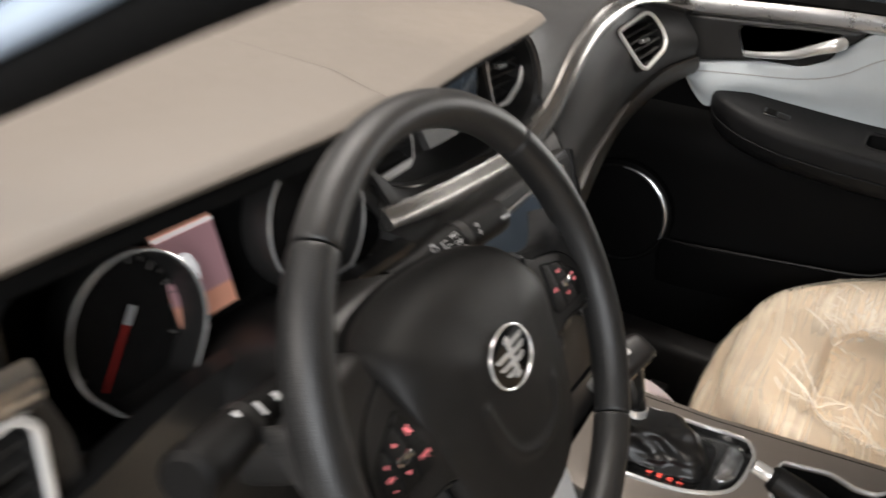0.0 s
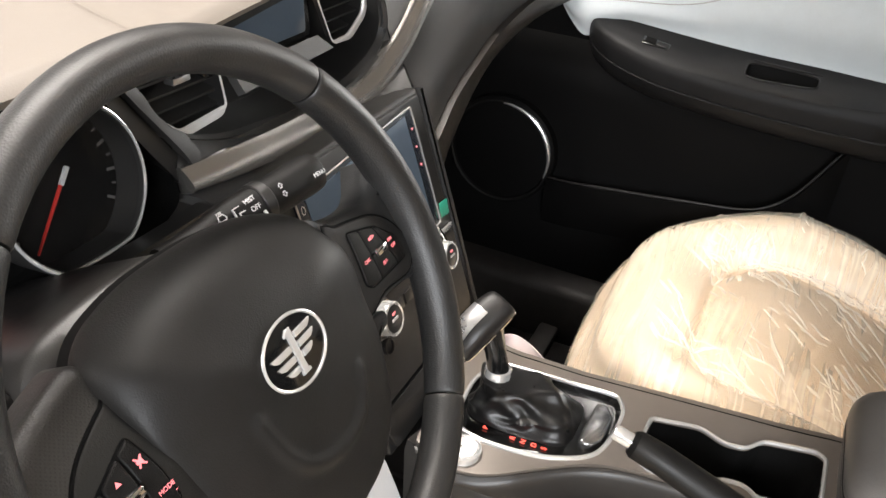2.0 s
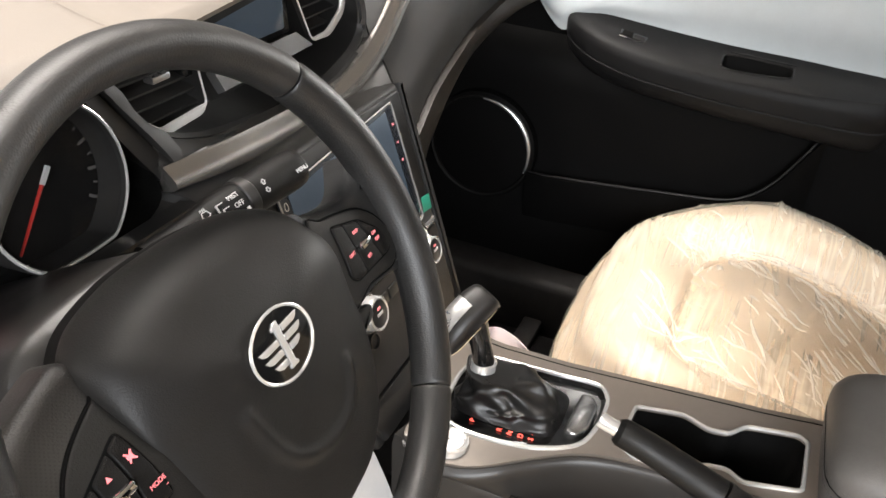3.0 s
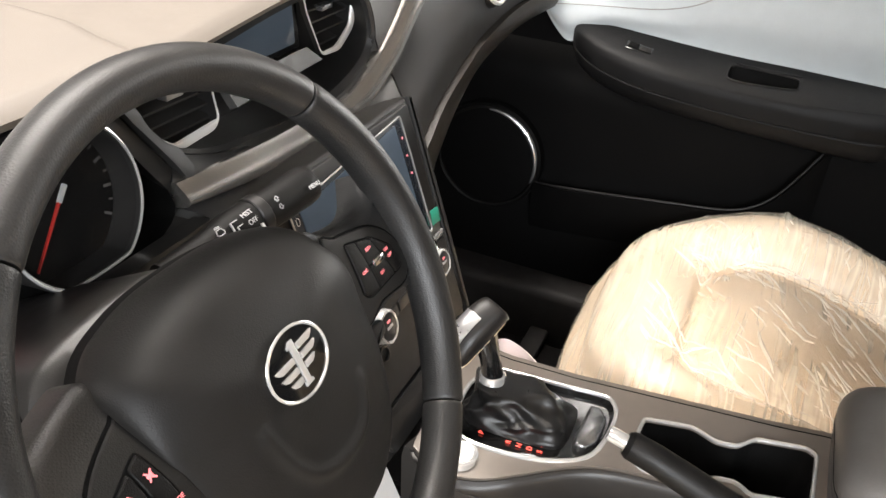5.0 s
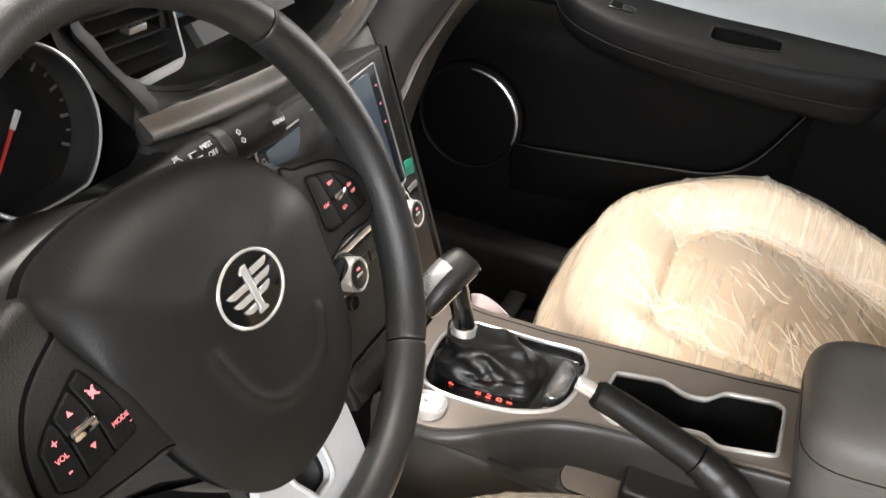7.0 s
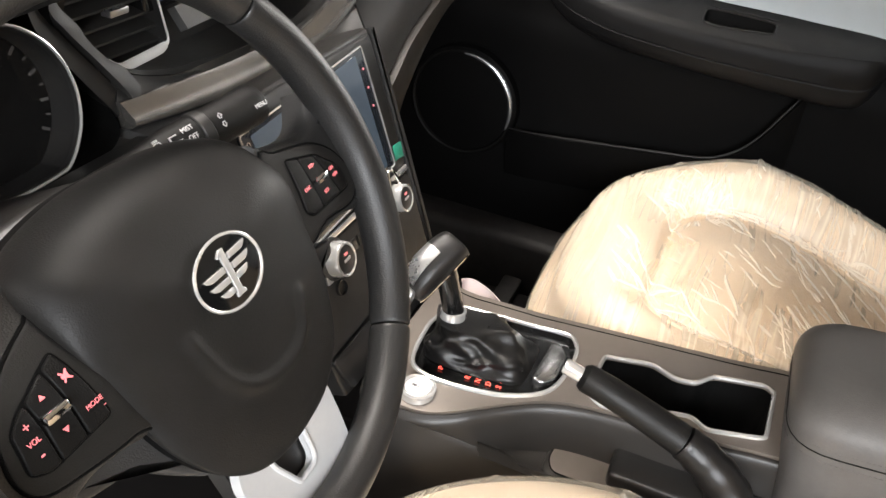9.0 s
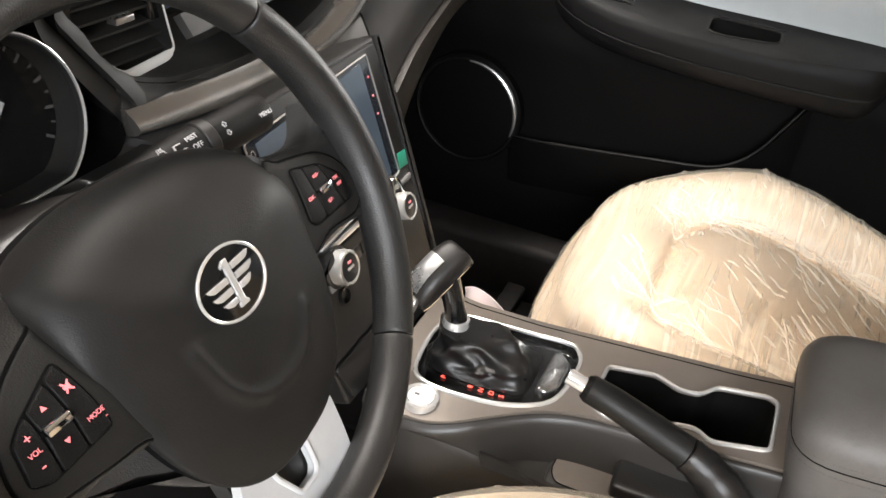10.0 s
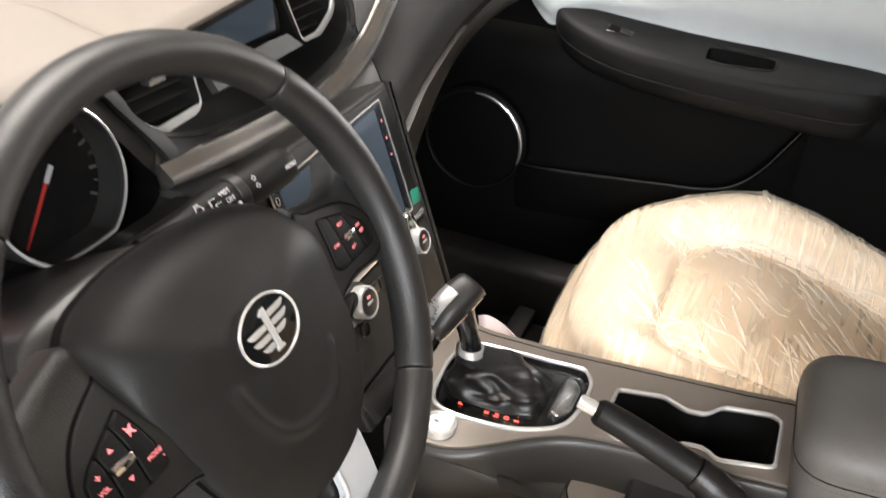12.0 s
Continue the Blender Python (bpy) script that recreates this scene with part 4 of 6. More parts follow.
KEY_SHAPES = {1: ([(106.5, 23.8), (117, 20.8), (118.6, -18.6), (106.6, -18.6), (100.6, -13.6)], [(118.4, 20.4), (133, 16.2), (137.4, 0.8), (119.2, 0.8)], [(119.3, -0.6), (137.8, -0.6), (142.8, -18.6), (120, -18.6)], [(134.4, 15.8), (137, 14.8), (153, -0.6), (155.9, -17.4), (152, -18.6), (144.4, -18.6)]),
              -1: ([(-105, 17), (-114.5, 13.8), (-116, -24.8), (-101, -23.8)], [(-116, 13.3), (-131.5, 7.3), (-132, -3.6), (-117, -3.6)], [(-117, -5), (-132, -5), (-133.4, -25.3), (-117.5, -24.8)], [(-133, 6.8), (-138, 4.8), (-146.5, -0.6), (-149.8, -20.5), (-141, -25.3), (-134.7, -25.3)])}


def mm(pts, k=1.0):
    return [(p[0] * MM * k, p[1] * MM * k) for p in pts]


def fall(side, y):
    """How far the side spokes lean away from the driver towards their upper edge."""
    return -0.016 - (0.025 if side < 0 else 0.005) * smooth(-0.010, 0.056, y)


def lean(bm, side):
    """Bends a flat part to the lean of its spoke."""
    for y in np.linspace(-0.054, 0.058, 17):
        bmesh.ops.bisect_plane(bm, geom=bm.verts[:] + bm.edges[:] + bm.faces[:], plane_co=(0, y, 0), plane_no=(0, 1, 0))
    for v in bm.verts:
        v.co.z += fall(side, v.co.y)
    return bm


def wheel():
    w = thing("steering_wheel", m=wheel_axes(), label="black leather steering wheel with silver lower spoke and key pads", category="steering wheel")
    # rim, in four leather sections with sewn joints between them
    R = 0.1805

    def rim_ring(a):
        grip = math.exp(-((abs(math.cos(a)) - 1) / 0.25) ** 2)
        rr, rn = 0.0142 + 0.0010 * grip, 0.0160 + 0.0010 * grip
        d = Vector((math.cos(a), math.sin(a), 0))
        out = []
        for k in range(24):
            q = 2 * math.pi * k / 24
            out.append(d * (R + rr * math.cos(q)) + Vector((0, 0, rn * math.sin(q))))
        return out

    def shrink(ring, f):
        c = sum(ring, Vector()) / len(ring)
        return [c + (p - c) * f for p in ring]
    seams = (45, 133, 225, 315, 405)
    for i in range(4):
        a0, a1 = seams[i] + 0.25, seams[i + 1] - 0.25
        angles = [a0, a0 + 0.25, a0 + 0.8] + list(np.linspace(a0 + 2, a1 - 2, 44)) + [a1 - 0.8, a1 - 0.25, a1]
        rings = []
        for k, a in enumerate(angles):
            e = min(k, len(angles) - 1 - k)
            rings.append(shrink(rim_ring(radians(a)), (0.93, 0.975, 0.995)[e] if e < 3 else 1.0))
        part("rim_section", loft(rings), M_RIM if i in (0, 2) else M_PERF, w, "leather rim section")
    # airbag cover: a flat face that rolls away over its upper edge
    outline = [Vector((*p, 0)) for p in mm(PAD)]
    loop = spline(outline, 9, True)
    smile = [Vector((x * MM, y * MM, 0)) for x, y in ((-46, -22), (-42, -38), (-36, -54), (-26, -66), (-10, -74), (10, -76), (26, -73), (38, -64), (47, -48))]
    smile = spline(smile, 10)
    mid = Vector((0, -0.012, 0))
    edge = [-0.004 - 0.038 * smooth(0.0, 0.076, p.y) for p in loop]
    rings = [[p * 0.985 + Vector((0, 0, e - 0.008)) for p, e in zip(loop, edge)], [p + Vector((0, 0, e - 0.003)) for p, e in zip(loop, edge)]]
    for f in (1.0, 0.996, 0.988, 0.976, 0.96, 0.94, 0.915, 0.89, 0.86, 0.83, 0.80, 0.77, 0.74, 0.72, 0.70, 0.68, 0.66, 0.64, 0.62, 0.60, 0.58, 0.56, 0.54, 0.52, 0.50, 0.48, 0.45, 0.42, 0.38, 0.34, 0.30, 0.25, 0.2, 0.15, 0.1, 0.05):
        row = []
        for p, e in zip(loop, edge):
            q = mid + (p - mid) * f
            k = smooth(0.0, 0.076, p.y)
            face = math.sqrt(max(0.0, 1 - f ** (6.5 - 4.2 * k)))
            h = e + (0.0125 - 0.009 * (1 - k) * f ** 2 - e) * face
            g = min((q - s).length for s in smile)
            h += 0.0026 * math.exp(-(g / 0.0046) ** 2)
            row.append(q + Vector((0, 0, h)))
        rings.append(row)
    part("airbag_cover", loft(rings), M_PAD, w, "domed grained airbag cover")
    part("cover_gap", loft([[p * 0.985 + Vector((0, 0, e - 0.018)) for p, e in zip(loop, edge)], [p * 0.985 + Vector((0, 0, e - 0.007)) for p, e in zip(loop, edge)]]), M_NEAR_BLACK, w)
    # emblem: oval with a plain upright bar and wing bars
    ex, ey, ez = 0.0, -0.0035, 0.0128
    oval = [(math.cos(a), math.sin(a)) for a in np.linspace(0, 2 * math.pi, 64, endpoint=False)]
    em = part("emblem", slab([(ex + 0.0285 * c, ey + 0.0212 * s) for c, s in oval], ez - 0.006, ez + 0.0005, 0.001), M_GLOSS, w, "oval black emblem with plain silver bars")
    part("emblem_ring", tube([(ex + 0.0288 * c, ey + 0.0215 * s, ez + 0.0006) for c, s in oval], 0.0011, 8, closed=True, up=(0, 0, 1)), M_BRIGHT, em, "silver ring")
    bars = [[(-3.6, -15.5), (4.2, -15.5), (4.2, -13.2), (2.4, -12.6), (2.4, 14.8), (-1.2, 14.8), (-4.6, 12.0), (-4.6, 10.6), (-2.4, 11.2), (-2.4, -12.6), (-3.6, -13.2)]]
    for y, far in ((10.6, 20.5), (4.0, 19.5), (-2.6, 14.5)):
        bars.append([(3.8, y - 3.9), (far - 4.6, y - 3.7), (far - 1.2, y - 1.9), (far, y + 0.6), (3.8, y)])
    for y, far in ((5.2, 22.0), (-1.4, 20.0), (-8.0, 15.0)):
        bars.append([(-3.8, y), (-far, y), (-far + 1.6, y - 2.4), (-far + 5.2, y - 3.9), (-3.8, y - 3.9)])
    for b in bars:
        part("emblem_bar", slab([(p[0] + ex, p[1] + ey) for p in mm(b)], ez + 0.0005, ez + 0.0020, 0.0004), M_BRIGHT, em, "silver bar")
    # side spokes, key pads
    for side in (1, -1):
        out = [(p.x, p.y) for p in spline([(*p, 0) for p in mm(SPOKE_RIGHT if side == 1 else SPOKE_LEFT)], 4, True)]
        # the left spoke takes the lighter, lit copy of the leather
        sp = part("side_spoke", lean(slab(out, -0.014, 0.0130, 0.009, seg=5), side), M_PERF if side == 1 else M_PERF_LIT, w, "leather covered side spoke")
        bez = spline([(*p, 0) for p in mm(BEZEL_RIGHT if side == 1 else BEZEL_LEFT)], 4, True)
        part("bezel_gap", tube([(p.x, p.y, 0.0132 + fall(side, p.y)) for p in bez], 0.0013, 6, closed=True, up=(0, 0, 1)), M_NEAR_BLACK, sp)
        part("bezel", lean(slab([(p.x, p.y) for p in bez], 0.006, 0.0148, 0.0018), side), M_PAD, sp)
        keys = rounded([(*p, 0) for p in mm(KEYS_RIGHT if side == 1 else KEYS_LEFT)], 0.004, 3)
        part("key_well", lean(slab([(p.x, p.y) for p in keys], 0.012, 0.0152, 0.0), side), M_NEAR_BLACK, sp)
        # inner column, middle pair and outer key
        for shape in KEY_SHAPES[side]:
            r = rounded([(*p, 0) for p in mm(shape)], 0.002, 3)
            part("key", lean(slab([(p.x, p.y) for p in r], 0.013, 0.0166, 0.0010), side), M_BLACK, sp)
        cx, cy = (0.1285, 0.0000) if side == 1 else (-0.1245, -0.0043)
        zt = fall(side, cy)
        part("toggle", box(cx - 0.0075, cx + 0.0075, cy - 0.0028, cy + 0.0028, 0.0155 + zt, 0.0200 + zt, 0.0013), M_CHROME, sp, "chrome toggle")

        def face(x, y):
            slope = (fall(side, y + 0.002) - fall(side, y - 0.002)) / 0.004
            return Matrix.Translation((x, y, 0.0168 + fall(side, y))) @ Matrix.Rotation(math.atan(slope), 4, "X")
        if side == 1:
            for word, x, y in (("RES+", 0.1265, 0.0108), ("SET-", 0.1292, -0.0104), ("CNC", 0.1110, -0.0005), ("ON", 0.1445, 0.0006), ("OFF", 0.1458, -0.0048)):
                text("lettering", word, 0.0035, face(x, y), M_PINK, sp, "red lit word " + word)
        else:
            for word, size, x, y in (("MODE", 0.0037, -0.1058, -0.0134), ("VOL", 0.0038, -0.1404, -0.0086), ("+", 0.0070, -0.1390, -0.0014), ("-", 0.0085, -0.1405, -0.0156)):
                text("lettering", word, size, face(x, y), M_PINK, sp, "red lit mark " + word)
            part("key_line", box(-0.1115, -0.1005, -0.0182, -0.0178, 0.0166 + zt, 0.0169 + zt, 0), M_PINK, sp)
            for y, d in ((0.0048, 1), (-0.0142, -1)):
                m = face(-0.1245, y)
                part("symbol", slab([(-0.0017, -0.0012 * d), (0.0017, -0.0012 * d), (0, 0.0016 * d)], -0.0004, 0.0003, m=m), M_PINK, sp, "red lit arrow")
            m = face(-0.1085, 0.0056)
            part("symbol", slab(mm([(-2.2, 0.9), (-0.4, 0.9), (1.6, 2.6), (1.6, -2.6), (-0.4, -0.9), (-2.2, -0.9)]), -0.0004, 0.0003, m=m), M_PINK, sp, "red lit mute symbol")
            for d in (1, -1):
                part("symbol", slab([(-0.0026, 0.0025 * d), (-0.0020, 0.0030 * d), (0.0026, -0.0025 * d), (0.0020, -0.0030 * d)], -0.0003, 0.0004, m=m), M_PINK, sp)
    # silver lower spoke with its opening
    half = [(0, -98), (36, -98), (49, -116), (52, -125), (50, -150), (46, -178), (38, -186), (20, -187)]
    outer = rounded([(*p, 0) for p in mm(half + [(0, -187)] + mirror(half[1:]))], 0.004, 3)
    hole = [(-26, -108), (14, -108), (13.5, -127), (12, -151), (7, -156), (-10, -156), (-22, -133)]
    holes = [rounded([(*p, 0) for p in mm(hole)], 0.003, 3)]
    bm = plate(outer, holes, -0.012, 0.008)
    ls = part("lower_spoke", bm, M_SILVER, w, "satin silver lower spoke with an opening", sharp=25)
    for h in holes:
        part("opening_edge", tube([(p.x, p.y, -0.0126) for p in h], 0.0022, 8, closed=True, up=(0, 0, 1)), M_SILVER, ls)
    part("spoke_back", slab([(p.x * 0.97, p.y) for p in outer if p.y < -0.15] + [(-0.05, -0.10), (0.05, -0.10)], -0.036, -0.022), M_SATIN, w)
    under = rounded([(*p, 0) for p in mm([(95, -42), (130, -48), (128, -58), (96, -66), (74, -90), (60, -104), (40, -104), (60, -60)])], 0.004, 3)
    for side in (1, -1):
        o = [(side * p.x, p.y) for p in under]
        part("spoke_web", slab(o if side == 1 else o[::-1], -0.034, -0.018, 0.003), M_DARK, w)


# ---- centre console ----
def top_z(x, y):
    return 0.402 + 0.07 * max(0, -y - 0.10) - 0.25 * max(0, abs(x - 0.0) - 0.105) - 0.05 * max(0, y + 0.02)


BEZEL = [(0.045, -0.002), (0.053, -0.054), (0.058, -0.132), (0.048, -0.153), (0.016, -0.160), (-0.043, -0.150), (-0.069, -0.113), (-0.081, -0.062), (-0.081, -0.018), (-0.062, 0.004), (-0.006, 0.012), (0.022, 0.008)]
CUPS = [(0.002, -0.188), (0.038, -0.190), (0.046, -0.243), (0.032, -0.270), (0.034, -0.292), (0.054, -0.308), (0.062, -0.362), (0.054, -0.372), (-0.022, -0.369), (-0.034, -0.312), (-0.021, -0.296), (-0.024, -0.274), (-0.038, -0.258), (-0.044, -0.205), (-0.032, -0.190)]


def console():
    c = thing("centre_console", (0, -0.18, 0.0), "taupe and black centre console between the front seats", "centre console")
    o = Vector((0, 0.18, 0))
    outer = spline([(0.075, 0.032, 0), (0.082, -0.02, 0), (0.086, -0.10, 0), (0.090, -0.20, 0), (0.094, -0.32, 0), (0.094, -0.42, 0), (0.02, -0.425, 0), (-0.034, -0.42, 0), (-0.042, -0.36, 0), (-0.047, -0.29, 0), (-0.048, -0.205, 0), (-0.058, -0.154, 0), (-0.082, -0.112, 0), (-0.110, -0.075, 0), (-0.126, -0.040, 0), (-0.128, -0.005, 0), (-0.116, 0.022, 0), (-0.09, 0.032, 0)], 4, True)
    bez = spline([(*p, 0) for p in BEZEL], 5, True)
    cup = rounded([(*p, 0) for p in CUPS], 0.007, 4)
    bm = plate(outer, [bez, cup], 0.0, 0.006, top_z)
    bm.transform(Matrix.Translation(o))
    part("top_plate", bm, M_TAUPE, c, "taupe metallic top plate", sharp=30)
    z = lambda p, d=0.0: Vector((p.x, p.y, top_z(p.x, p.y) + d)) + o
    # groove between plate and passenger-side shoulder
    right = [p for p in outer if p.x > 0.07]
    rows = [[z(p) + Vector((0.003, 0, -0.003)) for p in right], [z(p) + Vector((0.010, 0, -0.010)) for p in right], [z(p) + Vector((0.016, 0, -0.05)) for p in right], [z(p) + Vector((0.020, 0, -0.40)) for p in right]]
    part("passenger_side", shell(rows, 0.006), M_DARK, c, "dark passenger side of the console")
    line = sorted((p for p in outer if p.x > 0.07 and -0.41 < p.y < 0.02), key=lambda p: p.y)
    part("plate_groove", tube([z(p, 0.0002) + Vector((-0.0085, 0, 0)) for p in line], 0.0008, 5), M_NEAR_BLACK, c)
    left = sorted((p for p in outer if p.x < -0.03), key=lambda p: -p.y)
    ledge = [(-0.112, 0.04, 0.393), (-0.121, -0.01, 0.389), (-0.120, -0.045, 0.378), (-0.113, -0.08, 0.363), (-0.108, -0.11, 0.354), (-0.107, -0.16, 0.351), (-0.104, -0.20, 0.350), (-0.100, -0.232, 0.350), (-0.097, -0.30, 0.350), (-0.095, -0.44, 0.350)]
    n = len(left)
    led = spline(ledge, 8)
    led = [led[round(i * (len(led) - 1) / (n - 1))] for i in range(n)]
    r0 = [z(p, -0.002) + Vector((-0.002, 0, -0.001)) for p in left]
    r1 = [z(p) + Vector((-0.008, -0.003, -0.012)) for p in left]
    r3 = [q + o for q in led]
    r2 = []
    for a, b in zip(r1, r3):
        k = smooth(-0.05, -0.13, a.y - o.y)
        p = a * (0.5 + 0.28 * k) + b * (0.5 - 0.28 * k)
        p.z = p.z * (1 - k) + 0.348 * k - 0.006 * smooth(0.0, -0.1, a.y - o.y) * (1 - k)
        r2.append(p)
    r4 = [p + Vector((-0.006, 0, -0.010)) for p in r3]
    r5 = [Vector((p.x + 0.02, p.y, 0.0)) for p in r3]
    cols = [spline(col, 4) for col in zip(r0, r1, r2, r3)]
    part("driver_side", shell(cols, 0.006), M_SCOOP_SHADE, c, "scooped driver side of the console, darkened for shade")
    part("driver_wall", shell([r3, r4, r5], 0.006), M_SCOOP_SHADE, c)
    # lower shelf beside the handbrake in the shaded scoop colour, with a taupe lid
    shelf = rounded([(-0.1055, -0.166, 0), (-0.066, -0.166, 0), (-0.054, -0.24, 0), (-0.052, -0.44, 0), (-0.094, -0.44, 0), (-0.0985, -0.24, 0)], 0.012, 5)
    bm = slab([(p.x, p.y) for p in shelf], 0.330, 0.3515, 0.004)
    bm.transform(Matrix.Translation(o))
    part("lower_shelf", bm, M_SCOOP_SHADE, c, "lower shelf by the handbrake, darkened for shade")
    ov = rounded([(-0.1005, -0.1780, 0), (-0.085, -0.1700, 0), (-0.058, -0.1725, 0), (-0.0475, -0.200, 0), (-0.0455, -0.26, 0), (-0.0450, -0.32, 0), (-0.0975, -0.32, 0)], 0.013, 6)
    bm = slab([(p.x * 0.985 - 0.0011, p.y + 0.18) for p in ov], 0.3460, 0.3530, 0.0012)
    part("shelf_lid", bm, M_TAUPE, c, "brown-grey rounded lid in the shelf")
    part("shelf_groove", tube([(p.x + o.x, p.y + o.y, 0.3519) for p in ov], 0.0010, 5, closed=True, up=(0, 0, 1)), M_NEAR_BLACK, c)
    # shifter well
    mid = Vector((-0.012, -0.075, 0))
    a = [z(p, 0.001) for p in bez]
    b = [z(mid + (p - mid) * 0.93, -0.006) for p in bez]
    d = [z(mid + (p - mid) * 0.15, -0.008) for p in bez]
    skirt = [p + Vector((0, 0, -0.03)) for p in a]
    part("shift_gate", loft([skirt, a, b, d]), M_GLOSS, c, "gloss black gear selector surround")
    part("gate_edge", tube([z(p, 0.0012) for p in bez], 0.0028, 8, closed=True, up=(0, 0, 1)), M_BRIGHT, c, "bright chrome edge round the selector")
    # cup well
    cm = Vector((0.008, -0.28, 0))
    a = [z(p, -0.004) for p in cup]
    b = [z(cm + (p - cm) * 0.95, -0.075) for p in cup]
    out = [z(cm + (p - cm) * 1.02, -0.006) for p in cup]
    low = [p + Vector((0, 0, -0.09)) for p in out]
    part("cup_well", loft([low, out, a, b]), M_NEAR_BLACK, c, "black cup holder well")
    part("cup_edge", tube([z(p, 0.0010) for p in cup], 0.0027, 8, closed=True, up=(0, 0, 1)), M_BRIGHT, c, "bright chrome cup holder edge")
    for p in ((-0.002, -0.235), (0.014, -0.335)):
        part("cup_floor", turned([(0.036, -0.080), (0.036, -0.075), (0.030, -0.073), (0.001, -0.073)], Matrix.Translation((p[0], p[1] + 0.18, 0.412)), 28), M_SATIN, c)
    # gate lettering, lit red
    for s, x, y in (("P", -0.0575, -0.029), ("R", -0.0575, -0.061), ("N", -0.0570, -0.073), ("D", -0.0560, -0.085), ("S", -0.0555, -0.0965)):
        text("lettering", s, 0.0085, Matrix.Translation((x, y + 0.18, top_z(x, y) - 0.0045)), M_RED, c, "red lit letter " + s)
    for s, x, y in (("-", -0.0475, -0.085), ("+", -0.0470, -0.0965)):
        text("lettering", s, 0.0065, Matrix.Translation((x, y + 0.18, top_z(x, y) - 0.0045)), M_RED, c, "red lit sign")
    part("gate_end", slab([(p.x, p.y) for p in rounded([(-0.036, -0.126 + 0.18, 0), (0.034, -0.128 + 0.18, 0), (0.036, -0.140 + 0.18, 0), (0.020, -0.152 + 0.18, 0), (-0.022, -0.150 + 0.18, 0), (-0.036, -0.140 + 0.18, 0)], 0.006)], 0.392, 0.408, 0.004), M_SHINE, c, "polished plate at the end of the gate")


def start_button():
    b = thing("start_button", (-0.104, -0.022, 0.4025), "round silver start button in the console", "button")
    part("ring", turned([(0.0195, -0.006), (0.0195, 0.003), (0.0175, 0.0045), (0.0155, 0.003)], n=40), M_BRIGHT, b, "chrome ring")
    part("cap", turned([(0.0152, -0.004), (0.0152, 0.0025), (0.013, 0.0035), (0.001, 0.0030)], n=36), M_CAP, b, "silver cap")
    part("cap_mark", box(-0.001, 0.001, 0.002, 0.007, 0.003, 0.0038, 0), M_THREAD, b)


def shifter():
    s = thing("gear_selector", (-0.009, -0.05, 0.395), "black and silver gear selector in a leather gaiter", "gear lever")
    o = Vector((0.009, 0.05, -0.395))
    # gaiter: folds lean from the rectangle of the gate up to the collar
    base = [(0.034, -0.004), (0.038, -0.06), (0.034, -0.112), (0.0, -0.120), (-0.040, -0.115), (-0.050, -0.08), (-0.052, -0.03), (-0.045, -0.004), (-0.02, 0.004), (0.01, 0.004)]
    base = spline([(*p, 0.398) for p in base], 12, True)
    top = Vector((-0.012, -0.022, 0.437))
    rings = []
    for k in range(31):
        f = k / 30
        row = []
        for i, p in enumerate(base):
            a = 2 * math.pi * i / len(base)
            t = top + Vector((0.0150 * (p.x + 0.009) / max(0.001, math.hypot(p.x + 0.009, p.y + 0.05)), 0.0150 * (p.y + 0.05) / max(0.001, math.hypot(p.x + 0.009, p.y + 0.05)), 0))
            g = f ** 1.25
            q = p * (1 - g) + t * g
            q.z = 0.396 + 0.040 * (0.45 * f + 0.55 * smooth(0, 0.75, f)) + 0.005 * math.sin(math.pi * f) ** 1.2
            crease = 1 - abs(noise.noise(Vector((q.x * 16 + 3, q.y * 22, f * 3.2)))) * 2.4
            fold = math.sin(math.pi * f) * smooth(0.95, 0.35, f) * (0.0045 * math.sin(3 * a + 5.0 * f) + 0.0022 * math.sin(7 * a - 9 * f) + 0.0075 * max(0, crease) ** 2 - 0.003 + 0.003 * noise.noise(Vector((q.x * 60, q.y * 60, f * 6))))
            out = Vector((p.x + 0.009, p.y + 0.06, 0))
            if out.length > 0.001:
                q += out.normalized() * fold
            q.z += 0.6 * fold
            row.append(q + o)
        rings.append(row)
    part("gaiter", loft(rings), M_BOOT, s, "creased black leather gaiter", sharp=60)
    ring = Matrix.Translation(Vector((-0.0115, -0.020, 0.434)) + o) @ Matrix.Rotation(radians(6), 4, "Y")
    part("collar", turned([(0.0135, 0), (0.0155, 0.001), (0.0150, 0.010), (0.0135, 0.0115)], ring, 30), M_BRIGHT, s, "silver collar")
    part("stem", tube([Vector(p) + o for p in ((-0.012, -0.020, 0.444), (-0.015, -0.015, 0.470), (-0.020, -0.007, 0.504))], [0.0125, 0.0120, 0.0135], 20), M_GLOSS, s)
    # grip: a leaning squarish bar with a silver top plate and a button
    path = spline([(-0.005, -0.0165, 0.5300), (-0.010, -0.0130, 0.5315), (-0.023, -0.005, 0.5235), (-0.042, 0.005, 0.5095), (-0.054, 0.011, 0.497), (-0.061, 0.0135, 0.488)], 6)
    n = len(path)
    up = Vector((-0.35, -0.2, 0.9))
    along = (path[-1] - path[0]).normalized()
    side = along.cross(up).normalized()
    top_n = side.cross(along).normalized() * (1 if side.cross(along).dot(up) > 0 else -1)
    rad = [min(1, (math.sin(math.pi * (0.045 + 0.91 * i / (n - 1)))) ** 0.30) for i in range(n)]
    rad[0] *= 0.55
    rad[-1] *= 0.86
    rings = []
    for p, r in zip(path, rad):
        ring_ = []
        for q in (2 * math.pi * k / 32 for k in range(32)):
            c, d = math.cos(q), math.sin(q)
            ring_.append(p + o + side * (0.0195 * r * math.copysign(abs(c) ** 0.72, c)) + top_n * (0.0175 * r * math.copysign(abs(d) ** 0.72, d) - 0.002))
        rings.append(ring_)
